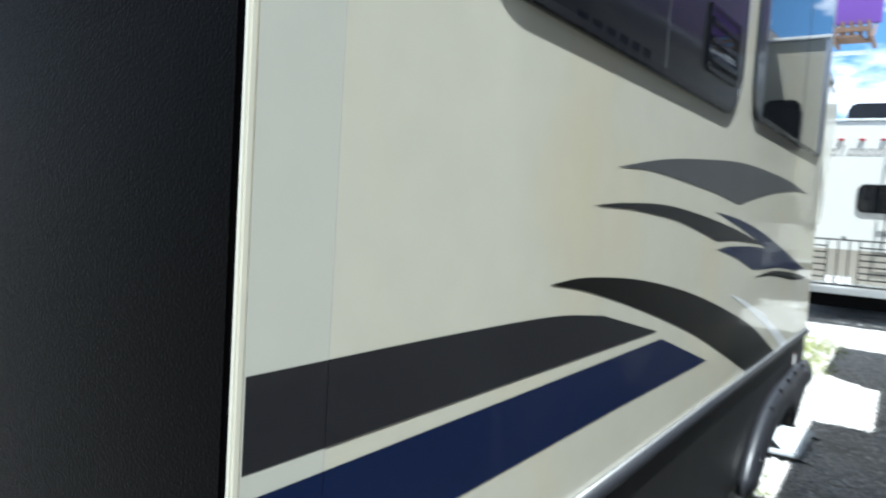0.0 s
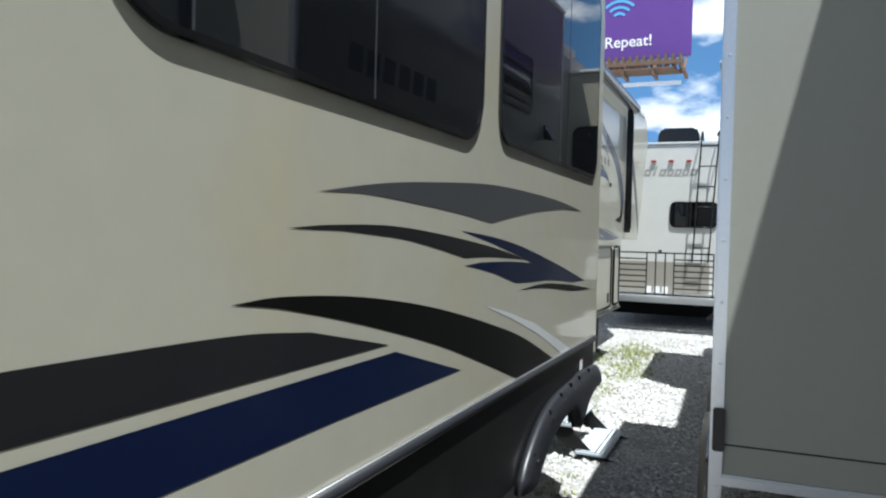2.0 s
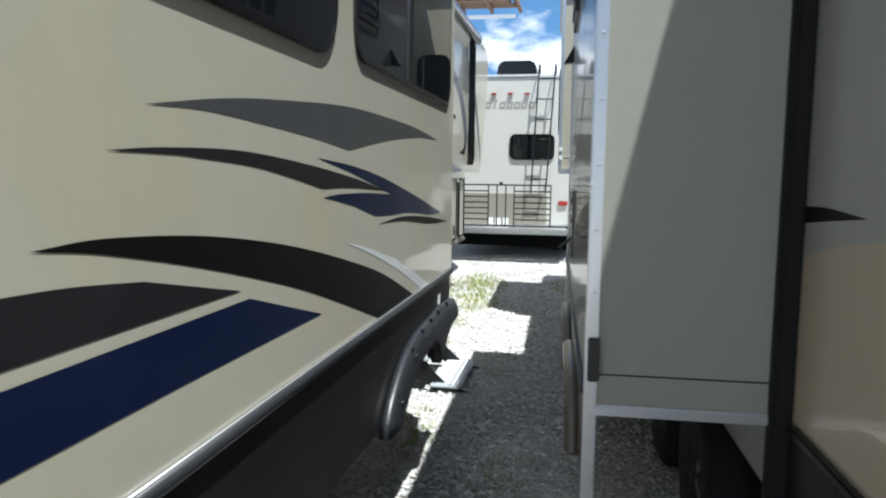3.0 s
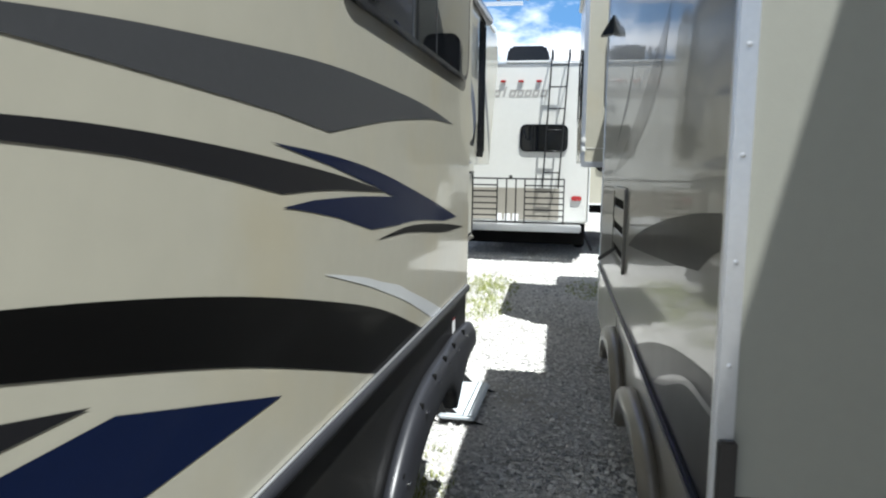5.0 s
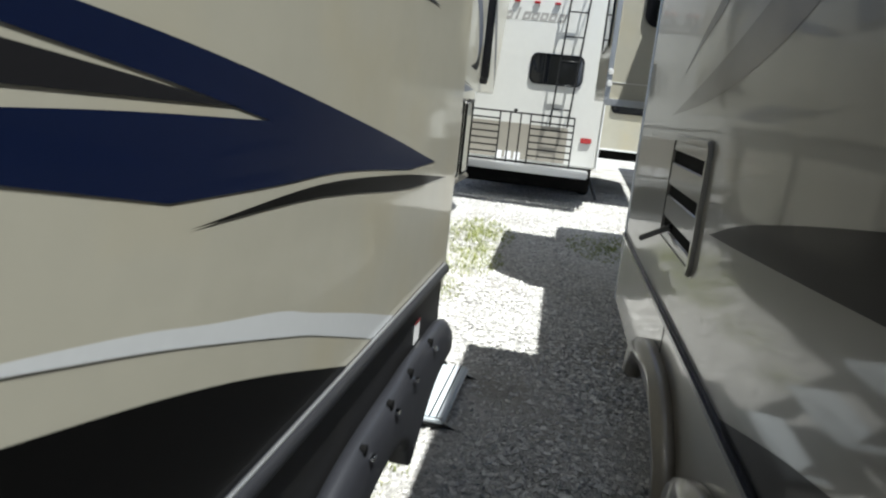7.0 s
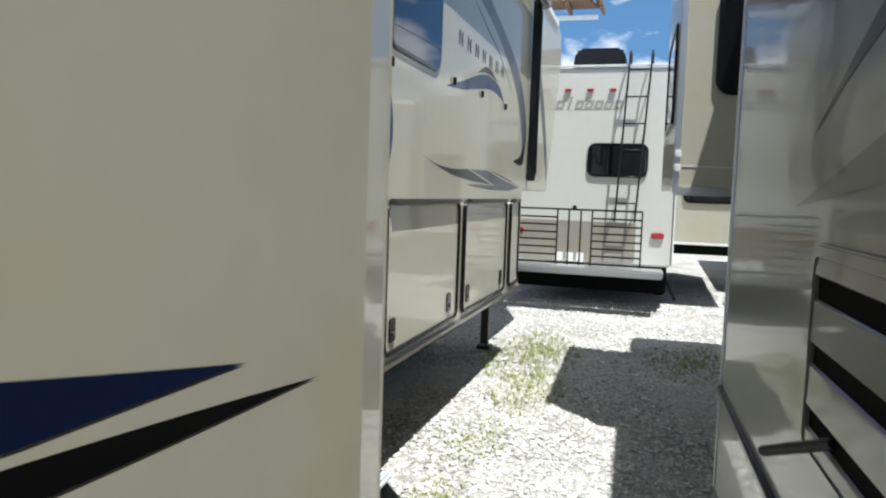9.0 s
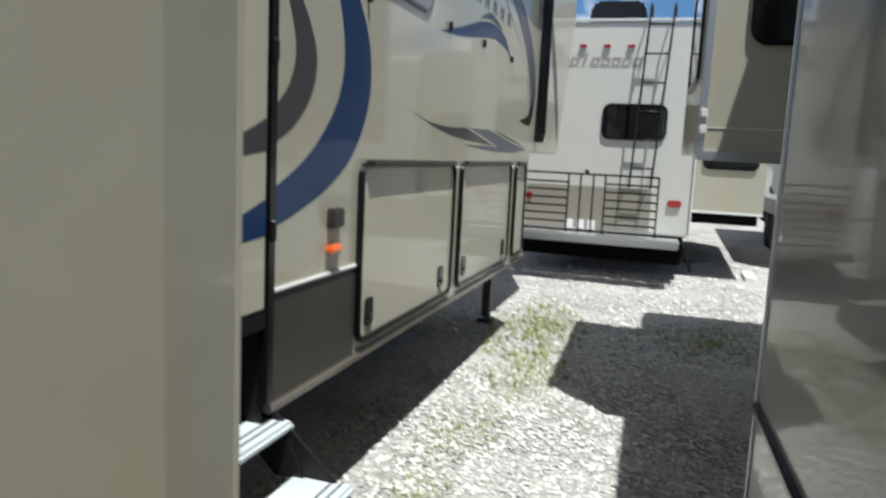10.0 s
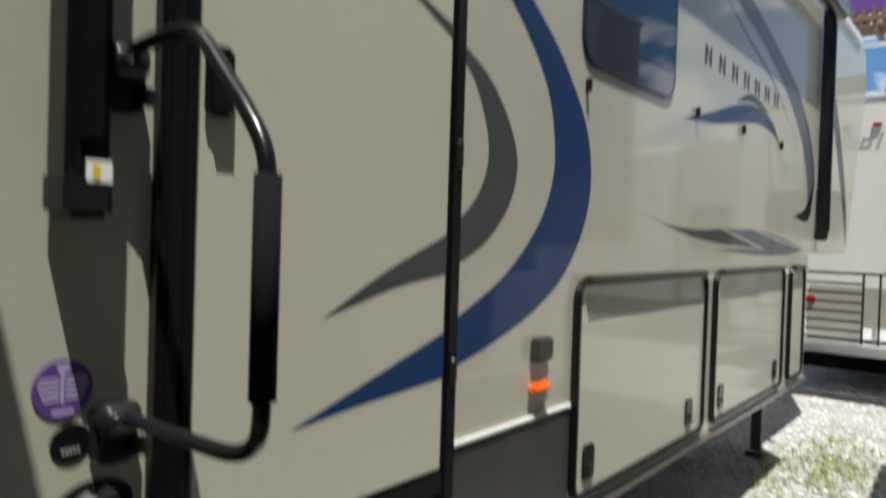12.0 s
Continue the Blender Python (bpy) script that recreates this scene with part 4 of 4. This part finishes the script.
    decal(slide, swoosh([(3.65, 1.536), (3.805, 1.538), (3.99, 1.536), (4.235, 1.518)], [(3.65, 1.536), (3.8, 1.514), (3.97, 1.484), (4.235, 1.45)]), D, -1, CHAMPAGNE_DARK, "short taupe spike")
    # upper window with louvres, name as plain bars
    pane = window("window_pane", slide, 4.53, 5.22, 2.57, 2.98, 0.0, -1, 0.03, 0.03)
    for k in range(3):
        part("louvre", block(-0.03, -0.012, 4.57, 5.18, 2.63 + 0.115 * k, 2.67 + 0.115 * k, 0.004), BLACK_TRIM, pane)
    for k in range(6):
        y = 2.76 + 0.15 * k
        decal(slide, [(y, 2.38), (y + 0.11, 2.38), (y + 0.125, 2.5), (y + 0.015, 2.5)], D, -1, DECAL_BLACK, "", "name_bar")
    # wall behind the slide-out
    decal(body, swoosh([(1.96, 1.556), (2.2, 1.57), (2.36, 1.568)], [(1.96, 1.556), (2.2, 1.536), (2.36, 1.522)]), M, -1, DECAL_SMOKE, "dark spike")
    decal(body, curve_points([(-2.5, 1.60), (0.5, 1.58), (1.5, 1.545), (1.92, 1.508), (2.24, 1.455), (2.36, 1.42)]) + [(2.36, 0.96), (-2.5, 0.96)], M, -1, TAN, "tan lower wall band")
    part("skirt", block(M - 0.012, M + 0.02, -2.58, 2.34, 0.66, 0.93, 0.004), BLACK_SKIRT, rv, "charcoal lower skirt")
    part("skirt_trim", block(M - 0.022, M + 0.01, -2.58, 2.34, 0.93, 0.958, 0.006), BLACK_TRIM, rv)
    # bedroom slide-out in the nose
    nose = part("slide_out", block(-0.08, M - 0.008, 8.3, 10.5, 1.70, 3.56, 0.008), CREAM, rv, "small cream bedroom slide-out")
    part("corner_trim", block(-0.09, -0.05, 8.28, 8.31, 1.68, 3.56, 0.005), ALU, nose, "aluminium corner moulding")
    part("bottom_strip", block(-0.085, M - 0.01, 8.28, 8.33, 1.655, 1.71, 0.008), ALU, nose, "aluminium bottom edge")
    part("end_seam", block(-0.04, M - 0.014, 8.296, 8.2995, 1.835, 1.84, 0.0005), WHITE_TRIM, nose)
    part("slide_roof", block(-0.11, M, 8.27, 10.52, 3.56, 3.6, 0.01), WHITE_TRIM, nose)
    for z in (1.80, 1.89):
        part("corner_catch", block(-0.085, -0.045, 8.262, 8.282, z, z + 0.05, 0.006), WHITE_TRIM, nose)
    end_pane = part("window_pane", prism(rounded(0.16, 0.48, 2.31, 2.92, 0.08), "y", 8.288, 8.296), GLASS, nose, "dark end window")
    part("window_frame", ring(rounded(0.13, 0.508, 2.28, 2.95, 0.1), rounded(0.16, 0.48, 2.31, 2.92, 0.08), "y", 8.275, 8.3, 0.004), BLACK_TRIM, end_pane)
    window("window_pane", nose, 8.75, 9.9, 2.15, 2.85, -0.08, -1, 0.09)
    # lower front corner: skirt, bottom rail, lamp
    part("skirt", block(M - 0.012, M + 0.02, 6.3, 9.39, 0.66, 1.0, 0.004), TAUPE, rv, "taupe lower skirt")
    part("skirt_trim", block(M - 0.02, M + 0.01, 6.3, 9.39, 1.0, 1.02, 0.006), BLACK_TRIM, rv)
    part("marker_lamp", block(M - 0.03, M, 8.95, 9.07, 1.2, 1.245, 0.012), RED, rv, "red side marker lamp")
    part("nose_rail", block(M - 0.01, M + 2.4, 9.97, 10.03, 1.44, 1.5, 0.01), ALU, rv)
    # legs, wheels
    leg = part("landing_leg", block(M + 0.3, M + 0.38, 9.1, 9.18, 0.05, 0.7, 0.006), GREY_SKIRT, rv, "steel landing leg")
    part("foot_plate", block(M + 0.23, M + 0.45, 9.02, 9.26, -0.006, 0.05, 0.006), GREY_SKIRT, leg)
    add_wheel(rv, M + 0.05, 3.42, -1)
    add_wheel(rv, M + 0.05, 4.45, -1)
    return rv


# ---- white trailer at the end of the lane, seen from behind (its rear wall lies at y = 0 of its own frame) ----
def white_trailer():
    rv = thing("fifth_wheel_trailer", pose(-1.085, 14.1, 0), "white fifth wheel trailer seen from behind, with ladder and bumper rack", "trailer", "parked trailers")
    w = 1.215
    part("body", prism([(-w, 0.66), (w, 0.66), (w, 3.36), (w - 0.1, 3.46), (-w + 0.1, 3.46), (-w, 3.36)], "y", 0.0, 9.5, 0.03), OFFWHITE, rv, "plain off-white rear wall")
    part("roof_edge", prism([(-w - 0.01, 3.35), (-w + 0.09, 3.47), (w - 0.09, 3.47), (w + 0.01, 3.35), (w + 0.01, 3.39), (w - 0.08, 3.5), (-w + 0.08, 3.5), (-w - 0.01, 3.39)], "y", -0.02, 0.05, 0.005), WHITE_TRIM, rv)
    part("underbelly", block(-w + 0.06, w - 0.06, 0.5, 9.3, 0.22, 0.67, 0.02), UNDER, rv)
    for x in (-w, w):
        part("corner_trim", block(x - 0.012, x + 0.012, -0.012, 0.03, 0.66, 3.36, 0.005), WHITE_TRIM, rv)
    part("air_conditioner", prism([(-0.37, 3.47), (-0.33, 3.78), (-0.27, 3.84), (0.34, 3.84), (0.40, 3.78), (0.44, 3.47)], "y", 0.5, 1.4, 0.04), BLACK_TRIM, rv, "dark rooftop air conditioner")
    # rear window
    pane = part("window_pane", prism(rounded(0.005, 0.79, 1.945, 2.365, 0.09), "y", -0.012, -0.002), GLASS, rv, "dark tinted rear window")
    part("window_frame", ring(rounded(-0.025, 0.82, 1.915, 2.395, 0.11), rounded(0.005, 0.79, 1.945, 2.365, 0.09), "y", -0.025, 0.002, 0.005), BLACK_TRIM, pane)
    # ladder
    ladder = new("ladder")
    ladder.parent = rv
    for x0, x1 in ((0.405, 0.505), (0.68, 0.80)):
        part("rail", tube(curve_points([(x0, -0.16, 1.28), ((x0 + x1) / 2, -0.16, 2.4), (x1 - 0.005, -0.16, 3.45), (x1, -0.12, 3.64), (x1 + 0.01, 0.02, 3.66), (x1 + 0.01, 0.12, 3.5)]), 0.014, 8), STEEL_BLACK, ladder, "black tubular rail", smooth=True)
    for k in range(6):
        z = 1.55 + 0.37 * k
        f = (z - 1.28) / 2.2
        part("rung", tube([(0.405 + 0.1 * f, -0.16, z), (0.68 + 0.115 * f, -0.16, z)], 0.012, 8), STEEL_BLACK, ladder, smooth=True)
    for z in (1.6, 2.55, 3.2):
        f = (z - 1.28) / 2.2
        for x in (0.405 + 0.1 * f, 0.68 + 0.115 * f):
            part("standoff", tube([(x, -0.16, z), (x, 0.0, z)], 0.012, 8), STEEL_BLACK, ladder, smooth=True)
    # lamps
    for x in (-0.66, -0.345, -0.03, 0.285):
        part("marker_lamp", block(x - 0.05, x + 0.05, -0.035, 0.0, 3.125, 3.163, 0.01), RED, rv, "red clearance lamp")
    for x in (-1.0, 1.0):
        part("tail_lamp", prism(rounded(x - 0.09, x + 0.09, 1.06, 1.145, 0.035), "y", -0.03, 0.0, 0.01), RED, rv, "red oval tail lamp")
    # maker's name as slanted bars
    for k in range(8):
        x, h, z = -0.66 + 0.137 * k, 0.125, 2.875
        lean = lambda u, v: (x + u + 0.28 * v, z + v)
        if k == 2:
            part("name_bar", prism([lean(0.03, 0), lean(0.065, 0), lean(0.065, 0.18), lean(0.03, 0.18)], "y", -0.004, -0.001), PRINT_GREY, rv)
            continue
        outer = [lean(0, 0), lean(0.115, 0), lean(0.115, h), lean(0, h)]
        inner = [lean(0.034, 0.034), lean(0.081, 0.034), lean(0.081, h - 0.034), lean(0.034, h - 0.034)]
        part("name_bar", ring(outer, inner, "y", -0.004, -0.001), PRINT_GREY, rv)
    # Greyish beige rectangle low on the rear wall.
    part("lower_patch", prism(rounded(-0.99, 0.70, 0.70, 1.27, 0.03), "y", -0.012, 0.001, 0.003), TAUPE_LIGHT, rv, "greyish beige lower patch")
    # Three white rectangles in a row along the bottom.
    for x in (-0.420, -0.269, -0.120):
        part("white_rectangle", prism(rounded(x, x + 0.105, 0.678, 0.808, 0.012), "y", -0.017, -0.0125, 0.001), PRINT_WHITE, rv, "small white rectangle")
    # rack on the bumper
    rack = new("bumper_rack")
    rack.parent = rv
    y = -0.42
    for x in (-0.985, -0.36, -0.2, -0.035, 0.12, 0.79):
        part("upright", block(x - 0.011, x + 0.011, y - 0.011, y + 0.011, 0.66, 1.45, 0.002), STEEL_BLACK, rack)
    for z in (1.44,):
        part("top_bar", block(-0.985, 0.79, y - 0.013, y + 0.013, z - 0.013, z + 0.013, 0.002), STEEL_BLACK, rack)
    for k in range(6):
        z = 0.80 + 0.105 * k
        for x0, x1 in ((-0.985, -0.36), (0.12, 0.79)):
            part("bar", block(x0, x1, y - 0.009, y + 0.009, z - 0.012, z + 0.012, 0.002), STEEL_BLACK, rack)
    part("knob", lathe([(0.005, 0), (0.03, 0.01), (0.03, 0.04), (0.005, 0.05)], (-0.13, y, 1.45), "z", 10), STEEL_BLACK, rack)
    part("bumper", block(-1.16, 1.1, -0.47, -0.02, 0.53, 0.64, 0.02), ALU, rv, "grey steel bumper")
    # its slide-out on the far side
    slide = part("slide_out", block(w + 0.005, w + 0.98, 0.9, 5.5, 0.97, 3.2, 0.01), CREAM, rv, "cream slide-out at the far side")
    for y in (1.5, 4.9):
        part("slide_arm", block(w - 0.3, w + 0.9, y, y + 0.07, 0.84, 0.968, 0.006), STEEL_BLACK, slide, "black steel slide arm")
    # Dark block along the underside of the slide-out.
    part("slide_underblock", block(w + 0.02, w + 0.93, 1.0, 5.4, 0.80, 0.966, 0.01), UNDER, slide, "dark block under the slide-out")
    part("stabiliser_jack", tube([(w - 0.15, 1.2, 0.6), (w + 0.1, 1.2, 0.05)], 0.03, 6), STEEL_BLACK, rv)
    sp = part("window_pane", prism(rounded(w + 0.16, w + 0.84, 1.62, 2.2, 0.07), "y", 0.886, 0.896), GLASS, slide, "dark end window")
    part("window_frame", ring(rounded(w + 0.13, w + 0.87, 1.58, 2.24, 0.09), rounded(w + 0.16, w + 0.84, 1.62, 2.2, 0.07), "y", 0.875, 0.9, 0.004), BLACK_TRIM, sp)
    part("bottom_strip", block(w + 0.01, w + 0.98, 0.89, 0.93, 0.95, 0.985, 0.005), WHITE_TRIM, slide)
    add_wheel(rv, -w + 0.15, 3.2, -1)
    add_wheel(rv, w - 0.15, 3.2, 1)
    add_wheel(rv, w - 0.15, 2.2, 1)
    return rv


# ---- trailer parked further along, behind the champagne one (its side wall lies at x = 0 of its own frame) ----
def far_trailer():
    rv = thing("travel_trailer", pose(1.8, 16.6, 0), "pale cream travel trailer parked further down the lot", "trailer", "parked trailers")
    part("body", prism([(0.0, 0.72), (7.2, 0.72), (7.5, 1.2), (7.1, 3.2), (6.8, 3.35), (0.1, 3.35), (0.0, 3.25)], "x", 0.0, 2.4, 0.03), OFFWHITE, rv, "pale cream side wall")
    part("lower_band", block(-0.006, 0.02, 0.04, 7.15, 0.73, 1.02, 0.003), GREY_SKIRT, rv, "charcoal lower band")
    part("underbelly", block(0.2, 2.2, 0.3, 7.0, 0.36, 0.73, 0.02), UNDER, rv)
    part("roof_edge", block(-0.02, 0.03, 0.05, 6.9, 3.28, 3.36, 0.01), WHITE_TRIM, rv)
    window("window_pane", rv, 0.7, 1.8, 1.75, 2.5, 0.0, -1, 0.09)
    window("window_pane", rv, 4.4, 5.4, 1.75, 2.5, 0.0, -1, 0.09)
    add_wheel(rv, 0.12, 3.0, -1)
    add_wheel(rv, 0.12, 3.9, -1)
    return rv


cream_trailer()
champagne_trailer()
white_trailer()
far_trailer()


# ---- billboard beyond the lot ----
def billboard():
    board = thing("billboard", pose(-7.0, 30, 0), "tall purple billboard with white lettering on a wooden catwalk", "billboard")
    part("panel", block(-4.9, 4.83, 0.0, 0.12, 8.95, 12.3, 0.02), PURPLE, board, "purple printed panel")
    part("header", block(-4.9, 4.62, -0.01, 0.11, 12.32, 13.0, 0.02), PURPLE, board, "purple header strip")
    lettering("board_text", "Repeat!", 0.62, PRINT_WHITE, board, Matrix.Translation((1.42, -0.01, 9.48)) @ pose(0, 0, 0, 90, 0, 0), "LEFT", 0.006)
    for k in range(9):
        x = 2.0 + 0.29 * k
        part("name_bar", block(x, x + 0.2, -0.02, -0.01, 12.42, 12.72, 0.002), PRINT_WHITE, board)
    for r in (0.25, 0.5, 0.75):
        outer = [(2.0 + (r + 0.1) * math.cos(radians(a)), 10.55 + (r + 0.1) * math.sin(radians(a))) for a in range(45, 136, 10)]
        inner = [(2.0 + r * math.cos(radians(a)), 10.55 + r * math.sin(radians(a))) for a in range(135, 44, -10)]
        part("signal_arc", prism(outer + inner, "y", -0.012, -0.004), PRINT_CYAN, board)
    for k in range(9):
        x = -4.6 + 1.15 * k
        part("bracket", block(x, x + 0.12, -1.1, 0.3, 8.1, 8.25, 0.01), LUMBER, board)
        part("brace", tube([(x + 0.06, -1.0, 8.2), (x + 0.06, 0.1, 8.9)], 0.05, 6), LUMBER, board)
    for k in range(4):
        part("plank", block(-4.9, 4.3 + 0.1 * k, -1.1 + 0.3 * k, -0.85 + 0.3 * k, 8.26, 8.32, 0.008), LUMBER, board)
        part("stringer", block(-4.9, 4.35, -0.9 + 0.4 * k, -0.8 + 0.4 * k, 8.5 + 0.1 * k, 8.62 + 0.1 * k, 0.01), LUMBER, board)
    for k in range(16):
        x = 0.4 + 0.27 * k
        part("joist", block(x, x + 0.09, -0.95, 0.25, 8.34 + 0.05 * (k % 3), 8.86, 0.01), LUMBER, board)
    part("fascia", block(-4.9, 4.55, -0.98, -0.93, 8.45, 8.62, 0.008), LUMBER, board)
    part("ledge", block(-4.9, 4.6, -1.25, -1.1, 7.62, 7.74, 0.01), ALU, board, "pale steel ledge")
    for x in (-4.0, -0.4):
        part("post", block(x - 0.18, x + 0.18, 0.15, 0.5, -0.02, 12.4, 0.02), LUMBER, board, "tall timber post")
    return board


billboard()

# boards lying beside the white trailer
solid("plank", block(0.98, 1.13, 15.1, 15.75, -0.01, 0.07, 0.01), BOARD, "white painted plank lying on the gravel", "plank")

# power line beyond the trailers
line = thing("power_line", pose(9, -40, 0), "weathered timber poles carrying a thin black cable", "power line")
for x, y in ((0.0, 0.0), (-1.5, 100.0)):
    part("pole", lathe([(0.16, -0.02), (0.15, 3.0), (0.12, 9.5)], (x, y, 0), "z", 12), LUMBER, line, "timber pole")
part("cable", tube(curve_points([(0, 0, 9.3), (-0.5, 35, 8.2), (-1.0, 65, 8.2), (-1.5, 100, 9.3)]), 0.02, 6), STEEL_BLACK, line, "thin black cable")
